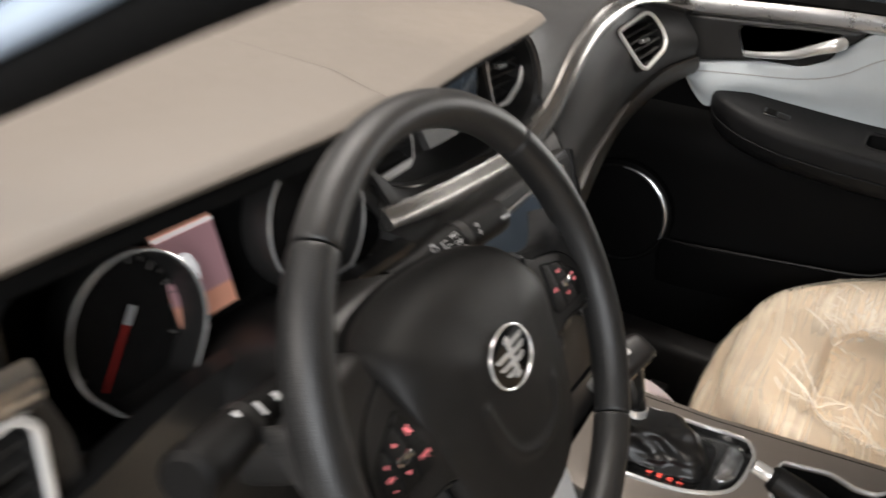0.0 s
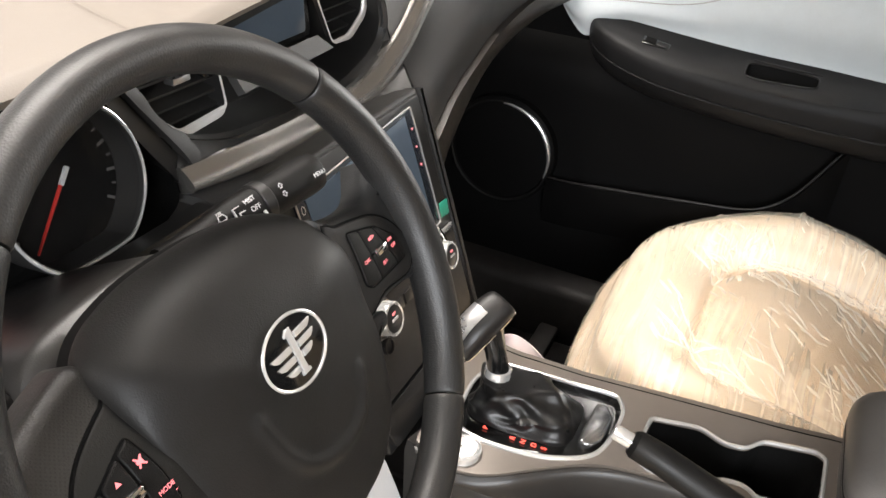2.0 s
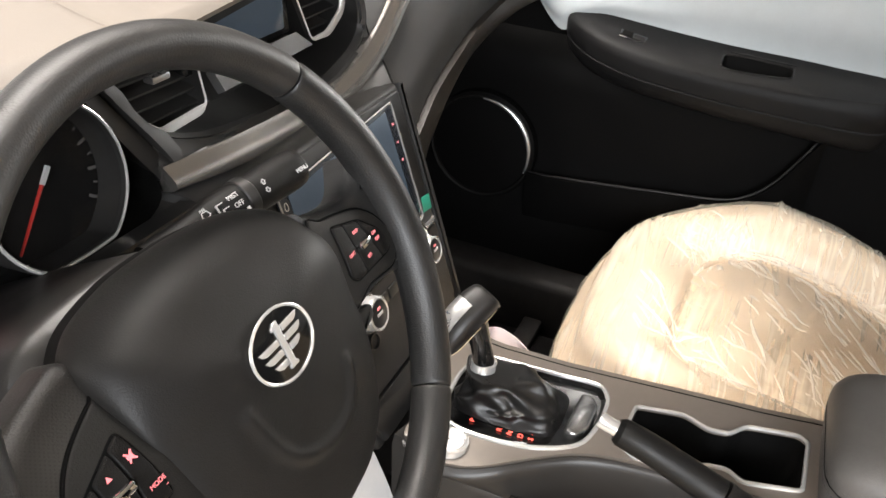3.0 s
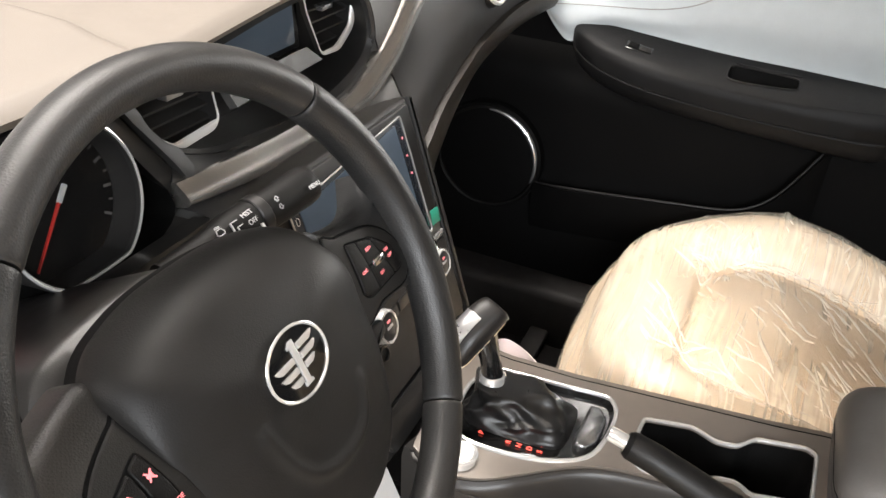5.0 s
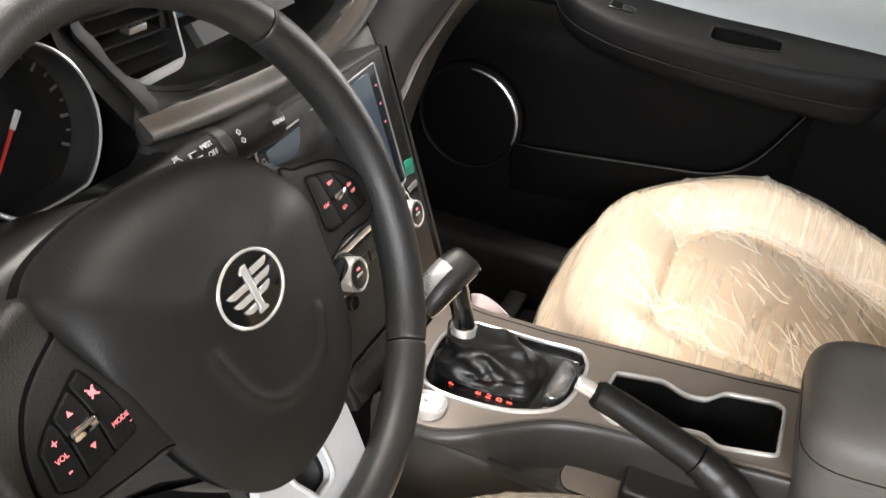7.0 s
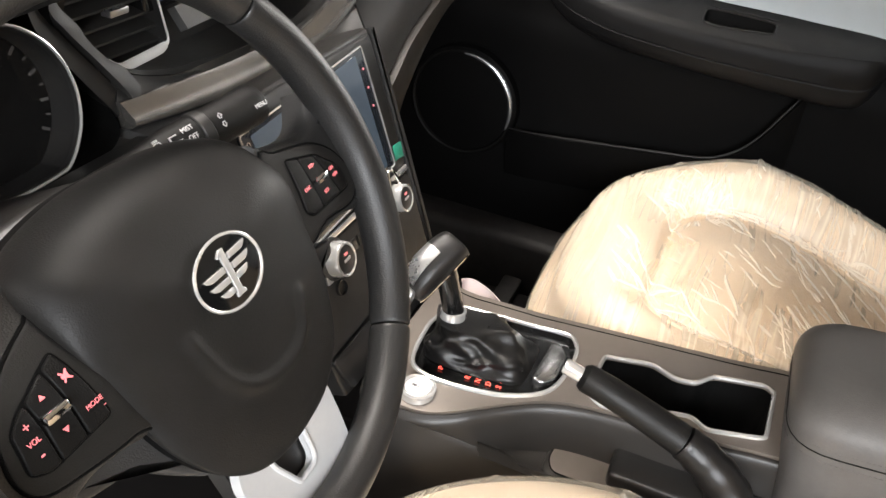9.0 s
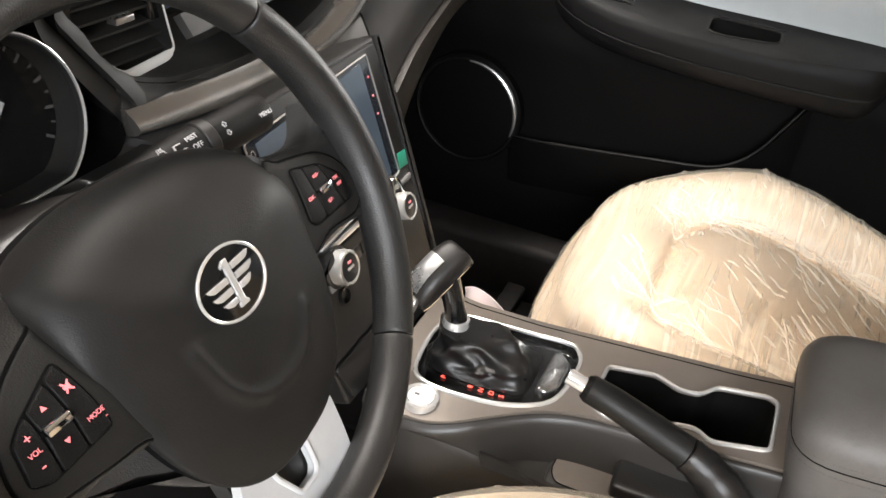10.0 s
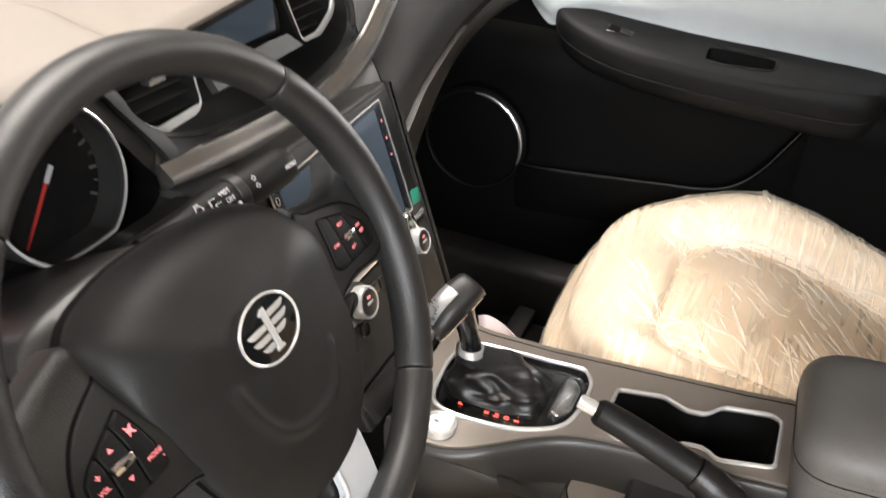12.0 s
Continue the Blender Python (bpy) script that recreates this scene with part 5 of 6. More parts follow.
    part("grip", loft(rings), M_KNOB, s, "black leather grip")
    # bright seam round the grip's flank
    for k in (1, -1):
        seam = [p + o + side * (0.0186 * r * k) - top_n * (0.0110 * r + 0.002) for p, r in zip(path[1:-1], rad[1:-1])]
        part("bright_seam", tube(seam, 0.0011, 6), M_CHROME, s, "bright seam along the grip")
    plate_ = []
    for p, r in list(zip(path, rad))[int(n * 0.42):n - 4]:
        row = []
        for f in (-0.15, 0.10, 0.35, 0.60, 0.80, 0.93):
            row.append(p + o + side * (0.0192 * r * f) + top_n * (0.0175 * r * (1 - abs(f) ** 2.8) ** 0.36 - 0.0006))
        plate_.append(row)
    part("silver_plate", shell(plate_, 0.0015), M_ALU, s, "satin silver plate on the grip")
    e = path[-3] + o
    fwd = (path[-1] - path[-4]).normalized()
    m = Matrix((side, fwd, side.cross(fwd))).transposed().to_4x4()
    m.translation = e + top_n * 0.010 + fwd * 0.007 + side * 0.002
    bm = box(-0.010, 0.012, -0.008, 0.008, -0.006, 0.006, 0.0025, 3)
    bm.transform(m)
    part("release_button", bm, M_ALU, s, "silver release button")


def handbrake():
    h = thing("handbrake", (-0.10, -0.30, 0.36), "black handbrake lever with a silver button, lever down", "handbrake")
    o = Vector((0.10, 0.30, -0.36))
    P = lambda *p: Vector(p) + o
    path = [P(-0.0925, -0.186, 0.4835), P(-0.0925, -0.190, 0.4830), P(-0.0930, -0.215, 0.4765), P(-0.0950, -0.250, 0.4655), P(-0.0970, -0.290, 0.4520)]
    part("grip", tube(path, [0.0118, 0.0146, 0.0152, 0.0158, 0.0166], 24, flat=0.95), M_GRIP, h, "black ribbed grip")
    part("button", tube([P(-0.0922, -0.166, 0.4895), P(-0.0922, -0.168, 0.4890), P(-0.0925, -0.187, 0.4840)], [0.0068, 0.0080, 0.0080], 20), M_BRIGHT, h, "silver push button")
    part("end_cap", tube([P(-0.0925, -0.184, 0.4842), P(-0.0925, -0.189, 0.4830)], [0.0110, 0.0143], 22), M_BLACK, h)
    boot = spline([P(-0.0972, -0.291, 0.4515), P(-0.0985, -0.310, 0.442), P(-0.100, -0.335, 0.422), P(-0.102, -0.352, 0.395), P(-0.103, -0.362, 0.362), P(-0.103, -0.364, 0.35)], 5)
    n = len(boot)
    part("gaiter", tube(boot, [0.0168 + 0.0110 * (i / n) + 0.0008 * math.sin(i * 1.7) for i in range(n)], 22), M_BOOT, h, "black gaiter")
    bm = box(0.002, 0.046, -0.06, 0.098, -0.012, 0.012, 0.007, 3)
    bm.transform(Matrix.Translation((0.002, -0.03, 0.004)))
    part("base_cover", bm, M_SATIN, h, "black base cover")


def armrest():
    a = thing("armrest", label="black leather armrest box with stitched seam", category="armrest", m=Matrix.Translation((0.0, -0.54, 0.386)) @ Matrix.Rotation(radians(-5), 4, "X"))
    rings = []
    # lid and box as stacked rounded outlines
    def outline(x0, x1, y0, y1, r, z):
        return [Vector((p.x, p.y, z)) for p in rounded([(x0, y0, 0), (x1, y0, 0), (x1, y1, 0), (x0, y1, 0)], r, 6)]
    for z, g in ((0.1062, 0.0), (0.112, -0.0005), (0.122, 0.0005), (0.131, 0.004), (0.138, 0.010), (0.1435, 0.018), (0.1475, 0.029), (0.1495, 0.043), (0.150, 0.06)):
        rings.append(outline(-0.086 + g, 0.094 - g, -0.16 + g, 0.158 - g, 0.046, z))
    part("lid", loft(rings), M_ARM, a, "padded leather lid")
    body = [outline(-0.082, 0.090, -0.155, 0.150, 0.046, -0.03), outline(-0.084, 0.092, -0.157, 0.153, 0.046, 0.05), outline(-0.0862, 0.0942, -0.1602, 0.1582, 0.046, 0.098), outline(-0.086, 0.094, -0.160, 0.158, 0.046, 0.1048)]
    part("box", loft(body), M_ARM, a)
    seam = outline(-0.0858, 0.0938, -0.1598, 0.1578, 0.046, 0.1055)
    part("seam", tube(seam, 0.0009, 5, closed=True, up=(0, 0, 1)), M_NEAR_BLACK, a)
    for zz in (0.0980, 0.1130):
        line = outline(-0.0862, 0.0942, -0.160, 0.158, 0.046, zz)
        bm = bmesh.new()
        pts = []
        for i, p in enumerate(line):
            q = line[(i + 1) % len(line)]
            k = max(1, round((q - p).length / 0.0045))
            pts += [(p + (q - p) * (j / k), (q - p).normalized()) for j in range(k)]
        for p, d in pts:
            nrm = d.cross(Vector((0, 0, 1)))
            v = [bm.verts.new(p + d * e + nrm * g + Vector((0, 0, h))) for e in (-0.0014, 0.0014) for g, h in ((-0.0003, -0.0004), (0.0007, 0), (-0.0003, 0.0004))]
            for f in ((0, 1, 4, 3), (1, 2, 5, 4), (0, 2, 1), (3, 4, 5)):
                bm.faces.new([v[j] for j in f])
        part("stitching", bm, M_THREAD, a, "row of grey stitches", kind="stuff")


# ---- seats ----
def panel_depth(x, s):
    """How far a place lies inside the cushion's sewn-in panel (below 0: outside it)."""
    r = 0.085
    hx, hs = 0.170, 0.27
    qx, qs = abs(x + 0.032) - hx + r, abs(s - 0.138 - hs) - hs + r
    return -(math.hypot(max(qx, 0), max(qs, 0)) + min(max(qx, qs), 0) - r)


def seat_height(x, y):
    """Height of the cushion's face in the seat's own axes; y = 0 is its front edge."""
    s = -y
    z = 0.372 - 0.085 * smooth(0.22, 0.58, s) - 0.004 * smooth(0.1, 0.0, s)
    d = panel_depth(x, s)
    # side bolster towards the door
    z += 0.042 * smooth(0.10, 0.19, x) * smooth(0.04, 0.24, s) + 0.010 * smooth(0.15, 0.21, -x) * smooth(0.04, 0.2, s)
    # sunken seam, and the panel's padding
    z -= 0.017 * math.exp(-(d / 0.009) ** 2) + 0.014 * math.exp(-(d / 0.034) ** 2)
    z += 0.008 * smooth(0.0, 0.07, d) - 0.006 * smooth(-0.01, 0.02, d)
    z -= 0.004 * math.exp(-((s - 0.30 - 0.25 * x) / 0.008) ** 2) * smooth(0, 0.03, d)
    return z


def film_creases(seed):
    """Folds of the loose film: middle, direction, half length, width and height of each."""
    rng = random.Random(seed)
    out = []

    def add(x, y, turn, length, wide, high):
        out.append((x, y, math.cos(turn), math.sin(turn), length, wide, high))
    for k in range(34):     # across the bolster by the door
        t = rng.random()
        add(0.12 + 0.11 * rng.random(), -0.10 - 0.42 * t, rng.uniform(-0.5, 0.9), rng.uniform(0.012, 0.05), rng.uniform(0.0018, 0.0035), rng.uniform(0.0018, 0.0050))
    for k in range(14):     # along the valley beside it
        add(0.115 + 0.03 * rng.random(), -0.16 - 0.36 * rng.random(), rng.uniform(1.3, 1.85), rng.uniform(0.03, 0.09), rng.uniform(0.002, 0.004), rng.uniform(0.002, 0.005))
    for k in range(26):     # fan about the panel's front corner
        a = rng.uniform(0, 2 * math.pi)
        r = rng.uniform(0.01, 0.055)
        add(0.105 + r * math.cos(a), -0.165 + r * math.sin(a), a + rng.uniform(-0.5, 0.5), rng.uniform(0.010, 0.035), rng.uniform(0.0016, 0.003), rng.uniform(0.0020, 0.0050))
    for k in range(52):     # long shallow pulls over the panel and the front roll
        add(rng.uniform(-0.24, 0.10), rng.uniform(-0.48, -0.03), rng.gauss(0.62, 0.22), rng.uniform(0.03, 0.11), rng.uniform(0.0018, 0.0040), rng.uniform(0.0006, 0.0024))
    for k in range(36):     # gathered by the console
        add(rng.uniform(-0.26, -0.13), rng.uniform(-0.52, -0.04), rng.gauss(1.25, 0.55), rng.uniform(0.015, 0.06), rng.uniform(0.0018, 0.0040), rng.uniform(0.0012, 0.0045))
    return out


def crease_field(xs, ys, folds):
    total = np.zeros_like(xs)
    for x, y, c, s, length, wide, high in folds:
        u, v = (xs - x) * c + (ys - y) * s, -(xs - x) * s + (ys - y) * c
        v = v - 0.10 * u * u / length
        total = np.maximum(total, high * np.exp(-np.abs(v / wide) ** 1.3) * np.clip(1 - (u / length) ** 2, 0, 1)) + 0.25 * high * np.exp(-(v / (3.2 * wide)) ** 2) * np.clip(1 - (u / length) ** 2, 0, 1)
    return total


def cushion_point(x, y, grow, up=None):
    """A place on the cushion's face, or on the film that lies over it (up: the film's fold there)."""
    f = min(1.0, ((abs(x) / 0.268) ** 3.4 + (abs(y + 0.30) / 0.30) ** 3.4) ** (1 / 3.4))
    z = seat_height(x, y) - 0.052 * (1 - math.sqrt(max(0, 1 - max(0.0, (f - 0.78) / 0.22) ** 2.4)))
    if up is not None:
        crisp = 1 - abs(noise.noise(Vector((x * 9 + 4, y * 9 - 4 * x, 1.7))))
        z += 0.0052 + 0.0030 * crisp ** 4 * smooth(0.05, 0.15, -y) + 0.006 * math.exp(-(panel_depth(x, -y) / 0.012) ** 2) + 0.7 * up + 0.0015 * noise.noise(Vector((x * 15, y * 15, 0.3)))
    g = 0.019 + (grow - 0.019) * smooth(0.72, 1.0, f)
    return Vector((x * (1 + g), -0.30 + (y + 0.30) * (1 + g), z + 0.0066))


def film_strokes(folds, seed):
    """Sharp narrow ridges where the film is pinched, straight or slightly bent, whitened for their glints."""
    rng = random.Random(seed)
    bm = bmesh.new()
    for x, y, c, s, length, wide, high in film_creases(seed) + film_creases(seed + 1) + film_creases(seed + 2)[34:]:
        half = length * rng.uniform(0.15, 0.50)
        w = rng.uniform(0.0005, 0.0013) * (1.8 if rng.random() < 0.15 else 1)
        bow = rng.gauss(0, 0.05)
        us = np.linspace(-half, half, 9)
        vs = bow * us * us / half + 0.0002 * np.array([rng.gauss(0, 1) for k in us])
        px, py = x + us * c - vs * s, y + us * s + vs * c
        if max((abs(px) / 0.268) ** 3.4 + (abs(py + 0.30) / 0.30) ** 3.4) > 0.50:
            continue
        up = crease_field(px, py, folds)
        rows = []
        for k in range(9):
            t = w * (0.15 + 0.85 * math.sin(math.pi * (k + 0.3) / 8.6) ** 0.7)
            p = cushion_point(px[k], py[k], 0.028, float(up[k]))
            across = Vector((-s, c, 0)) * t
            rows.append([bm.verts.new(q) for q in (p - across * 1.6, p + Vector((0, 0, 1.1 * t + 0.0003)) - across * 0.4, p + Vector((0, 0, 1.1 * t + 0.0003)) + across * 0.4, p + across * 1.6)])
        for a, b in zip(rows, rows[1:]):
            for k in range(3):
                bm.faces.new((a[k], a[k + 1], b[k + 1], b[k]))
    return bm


def cushion_rings(grow, folds, low):
    a, rings = 0.268, []
    nang = 320 if not folds else 420
    nrow = 120 if not folds else 150
    fs = [0.02] + [0.02 + 0.98 * (k / nrow) ** 0.85 for k in range(1, nrow + 1)]
    def edge(q):
        c, s = math.cos(q), math.sin(q)
        e = 2 / 3.4
        return a * math.copysign(abs(c) ** e, c), 0.30 * math.copysign(abs(s) ** e, s) - 0.30
    rim_pts = [edge(2 * math.pi * i / nang) for i in range(nang)]
    for f in fs:
        lift = [0.0] * nang
        if folds:
            lift = crease_field(np.array([p[0] * f for p in rim_pts]), np.array([-0.30 + (p[1] + 0.30) * f for p in rim_pts]), folds)
        row = [cushion_point(ex * f, -0.30 + (ey + 0.30) * f, grow, float(up) if folds else None) for (ex, ey), up in zip(rim_pts, lift)]
        rings.append(row)
    last = rings[-1]
    for k, dz in enumerate((0.012, 0.03, 0.05, 0.08, 0.11, 0.15)):
        row = []
        for i, p in enumerate(last):
            wob = 0.006 * noise.noise(Vector((p.x * 14, p.y * 14, k * 0.8))) if folds else 0.0
            s = 1 + 0.020 * math.sin(math.pi * min(1, dz / 0.12)) + wob * 2
            ahead = 0.026 * smooth(-0.20, 0.0, p.y) * math.sin(math.pi * min(1, dz / 0.14))
            row.append(Vector((p.x * s, -0.30 + (p.y + 0.30) * s + ahead, p.z - dz * low)))
        rings.append(row)
    return rings


def seat(x, y, label):
    s = thing("front_seat", (x, y, 0.0), label, "car seat", "front seats")
    part("cushion", loft(cushion_rings(0.019, None, 1.0)), M_CREAM, s, "cream leather cushion")
    film = part("plastic_cover", loft(cushion_rings(0.028, film_creases(11), 1.06), caps=True), M_FILM, s, "crinkled clear plastic film")
    film.visible_shadow = False
    pinch = part("film_fold", film_strokes(film_creases(11), 23), M_FOLD, film, "sharp folds in the film, whitened for their glints", kind="stuff")
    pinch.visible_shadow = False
    part("seat_base", box(-0.22, 0.22, -0.55, -0.06, 0.02, 0.20, 0.02), M_BLACK, s)
    back = []
    for k in range(12):
        f = k / 11
        w = 0.245 - 0.05 * f ** 3
        t = 0.055 * (1 - 0.35 * f)
        c = Vector((0, -0.60 - 0.24 * f, 0.26 + 0.62 * f))
        ring = [c + Vector((w * math.copysign(abs(math.cos(q)) ** 0.6, math.cos(q)), t * math.sin(q) + 0.02 * abs(math.cos(q)) ** 3, 0)) for q in (2 * math.pi * j / 40 for j in range(40))]
        back.append(ring)
    part("backrest", loft(back), M_CREAM, s, "cream leather backrest")
    return s


# ---- passenger door ----
def door_x(y, z):
    """Inside face of the door panel."""
    return 0.724 - 0.012 * smooth(0.35, 0.15, z) + 0.046 * smooth(0.545, 0.60, z)


def door():
    d = thing("passenger_door", (0.74, -0.2, 0.10), "closed passenger door with white leather, black armrest and chrome handle", "car door")
    o = Vector((-0.74, 0.2, -0.10))
    V = lambda x, y, z: Vector((x, y, z)) + o
    rows = [[V(door_x(y, z), y, z) for y in np.linspace(0.46, -1.0, 30)] for z in np.linspace(0.12, 0.80, 24)]
    part("lower_panel", shell(rows, -0.03), M_DOOR, d, "black lower door panel")

    def pillow(outline, proud, x0, material, name, label="", edge=0.012, sink=0.0):
        """A padded panel: outline in y and z, standing proud of the door."""
        loop = outline
        c = sum((Vector((0, p[0], p[1])) for p in loop), Vector()) / len(loop)
        rings = []
        for f, h in ((1.0, -0.006), (1.0, 0.25), (0.985, 0.62), (0.96, 0.86), (0.92, 0.97), (0.8, 1.0), (0.6, 1.0), (0.3, 1.0), (0.05, 1.0)):
            rings.append([V(x0 - proud * h, c.y + (p[0] - c.y) * f, c.z + (p[1] - c.z) * f) for p in loop])
        return part(name, loft(rings), material, d, label)

    # white padded middle, laid out as columns from front to rear
    ys = (0.182, 0.160, 0.13, 0.10, 0.06, 0.02, -0.03, -0.06, -0.09, -0.115, -0.15, -0.22, -0.35, -0.5, -0.7, -0.95)
    top = (0.690, 0.694, 0.699, 0.706, 0.713, 0.722, 0.734, 0.745, 0.768, 0.790, 0.80, 0.80, 0.80, 0.80, 0.80, 0.80)
    low = (0.670, 0.641, 0.616, 0.628, 0.645, 0.645, 0.643, 0.641, 0.638, 0.636, 0.635, 0.633, 0.629, 0.625, 0.62, 0.62)
    a = spline([V(0, y, t) for y, t in zip(ys, top)], 5)
    b = spline([V(0, y, t) for y, t in zip(ys, low)], 5)
    cols = []
    for p, q in zip(a, b):
        col = []
        for f in np.linspace(0, 1, 13):
            r = p + (q - p) * f
            col.append(Vector((0.722 - 0.74 - 0.004 - 0.014 * max(0.0, math.sin(math.pi * f)) ** 0.7 * smooth(1.0, 0.6, f), r.y, r.z)))
        cols.append(col)
    part("white_pad", sheet(cols, (0.02, 0, 0)), M_WHITE, d, "padded white leather panel")
    seam = spline([V(0, y, z) for y, z in ((0.165, 0.679), (0.08, 0.689), (-0.01, 0.698), (-0.06, 0.709), (-0.094, 0.724), (-0.144, 0.756), (-0.20, 0.770), (-0.35, 0.775), (-0.9, 0.77))], 6)

    def pad_x(y, z):
        t, l = table(-y, [-q for q in ys], top), table(-y, [-q for q in ys], low)
        f = (t - z) / max(0.01, t - l)
        return 0.722 - 0.004 - 0.014 * max(0.0, math.sin(math.pi * min(1, max(0, f)))) ** 0.7 * smooth(1.0, 0.6, f)
    part("pad_seam", tube([Vector((pad_x(p.y - 0.2, p.z + 0.10) - 0.74 - 0.0004, p.y, p.z)) for p in seam], 0.0010, 5), M_SEAM, d, "sewn seam")
    # black handle bezel with its recess
    bez = rounded([(0, 0.252, 0.775), (0, 0.250, 0.745), (0, 0.196, 0.692), (0, 0.094, 0.709), (0, 0.0, 0.726), (0, -0.050, 0.740), (0, -0.074, 0.760), (0, -0.112, 0.793), (0, 0.0, 0.788)], 0.02, 5)
    pts = [(p.y, p.z) for p in bez]
    pillow(pts, 0.010, 0.722, M_SATIN, "handle_bezel", "black door handle bezel")
    rec = rounded([(0, 0.100, 0.772), (0, 0.078, 0.720), (0, -0.02, 0.722), (0, -0.062, 0.742), (0, -0.075, 0.783), (0, 0.0, 0.780)], 0.014, 5)
    c = Vector((0, 0.01, 0.752))
    ring0 = [V(0.7105, p.y, p.z) for p in rec]
    ring1 = [V(0.7095, c.y + (p.y - c.y) * 1.04, c.z + (p.z - c.z) * 1.06) for p in rec]
    part("handle_recess", loft([[p + Vector((0.003, 0, 0)) for p in ring1], ring1, ring0, [p + Vector((0.0015, 0, 0)) for p in ring0]], first=False), M_GLOSS, d, "glossy recess behind the handle")
    lever = spline([V(0.704, 0.078, 0.727), V(0.698, 0.05, 0.730), V(0.693, 0.0, 0.740), V(0.690, -0.045, 0.760), V(0.694, -0.066, 0.768), V(0.704, -0.074, 0.770)], 6)
    n = len(lever)
    part("handle", tube(lever, [0.0055 + 0.0065 * smooth(0.1, 0.85, i / n) for i in range(n)], 14, flat=1.0), M_BRIGHT, d, "chrome pull handle")
    # belt line strip
    rows = []
    for y in np.linspace(0.40, -1.0, 30):
        z0 = 0.783 + 0.015 * smooth(0.28, -0.12, y)
        rows.append([V(0.714, y, z0), V(0.707, y, z0 + 0.004), V(0.705, y, z0 + 0.013), V(0.708, y, z0 + 0.021), V(0.716, y, z0 + 0.024)])
    part("belt_strip", shell(rows, -0.006), M_ALU, d, "brushed aluminium belt line strip")
    rows = [[V(0.719, y, 0.800), V(0.712, y, 0.824), V(0.722, y, 0.834), V(0.745, y, 0.836)] for y in np.linspace(0.42, -1.0, 20)]
    part("belt_seal", shell(rows, -0.008), M_NEAR_BLACK, d)
    # armrest
    sec = []
    for y, xi, zt, zb, zw in ((0.118, 0.706, 0.644, 0.606, 0.654), (0.105, 0.684, 0.645, 0.588, 0.656), (0.08, 0.664, 0.641, 0.574, 0.656), (0.04, 0.648, 0.633, 0.561, 0.655), (-0.03, 0.636, 0.621, 0.549, 0.648), (-0.15, 0.630, 0.6115, 0.540, 0.640), (-0.270, 0.629, 0.610, 0.534, 0.637), (-0.33, 0.629, 0.612, 0.532, 0.634), (-0.385, 0.631, 0.616, 0.530, 0.632), (-0.418, 0.640, 0.617, 0.536, 0.630), (-0.438, 0.664, 0.614, 0.560, 0.628), (-0.448, 0.706, 0.612, 0.585, 0.625)):
        zw += 0.005
        h = (zt - zb) / 0.064
        slope = (zw - zt) / (0.7225 - xi)
        zx = lambda x: zt + slope * (x - xi) * 0.9
        x1, x2 = xi + (0.7225 - xi) * 0.80, xi + (0.7225 - xi) * 0.28
        sec.append([V(0.7225, y, zw), V(x1, y, zx(x1)), V(x2, y, zx(x2)), V(xi + 0.005, y, zt + 0.0008), V(xi + 0.0008, y, zt - 0.0045 * h), V(xi, y, zt - 0.016 * h), V(xi + 0.002, y, zt - 0.033 * h), V(xi + 0.0045, y, zt - 0.035 * h), V(xi + 0.003, y, zt - 0.037 * h), V(xi + 0.006, y, zt - 0.046 * h), V(xi + 0.014, y, zb + 0.006 * h), V(xi + 0.026, y, zb), V(0.7225, y, zb - 0.004)])
    rows = [list(r) for r in zip(*[spline(col, 4) for col in zip(*sec)])]
    bm = loft(rows)
    hollow = [r for r in rows if -0.2705 < r[0].y - 0.2 < -0.1495]
    gone = [f for f in bm.faces if -0.270 < f.calc_center_median().y - 0.2 < -0.150 and 0.655 < f.calc_center_median().x + 0.74 < 0.702 and f.calc_center_median().z + 0.10 > 0.60]
    bmesh.ops.delete(bm, geom=gone, context="FACES_ONLY")
    arm = part("armrest", bm, M_REST, d, "black armrest with pull cup")

    def ledge(u, v):
        """A place on the armrest's top round the cup: u from front to rear, v from the door to the seat."""
        k = (u + 1) / 2 * (len(hollow) - 1)
        n0 = min(int(k), len(hollow) - 2)
        far, near = hollow[n0][1].lerp(hollow[n0 + 1][1], k - n0), hollow[n0][2].lerp(hollow[n0 + 1][2], k - n0)
        return far.lerp(near, (v + 1) / 2)
    square, mouth, inner = [], [], []
    for q in (2 * math.pi * k / 64 for k in range(64)):
        c, e = math.cos(q), math.sin(q)
        square.append(ledge(c / max(abs(c), abs(e)), e / max(abs(c), abs(e))))
        u, v = math.copysign(abs(c) ** 0.36, c), math.copysign(abs(e) ** 0.42, e)
        v = v * (0.86 - 0.20 * smooth(-0.6, 1.0, u)) + 0.10 - 0.06 * u
        mouth.append(ledge(0.93 * u, v))
        inner.append(ledge(0.90 * u, v * 0.90))
    rim_line = [p + Vector((0, 0, 0.0006)) for p in mouth]
    part("cup_surround", loft([square, mouth], first=False, caps=False), M_REST, arm)
    part("pull_cup", loft([mouth, [p + Vector((0, 0, -0.004)) for p in inner], [p + Vector((0.002, 0, -0.045)) for p in inner]], first=False), M_NEAR_BLACK, arm, "dark pull cup")
    part("pull_cup_edge", tube(rim_line, 0.0013, 6, closed=True, up=(0, 0, 1)), M_EDGE, arm)
    ridge = [ledge(u, -0.90 + 0.06 * u) + Vector((0, 0, 0.0006)) for u in np.linspace(-0.8, 1.0, 14)]
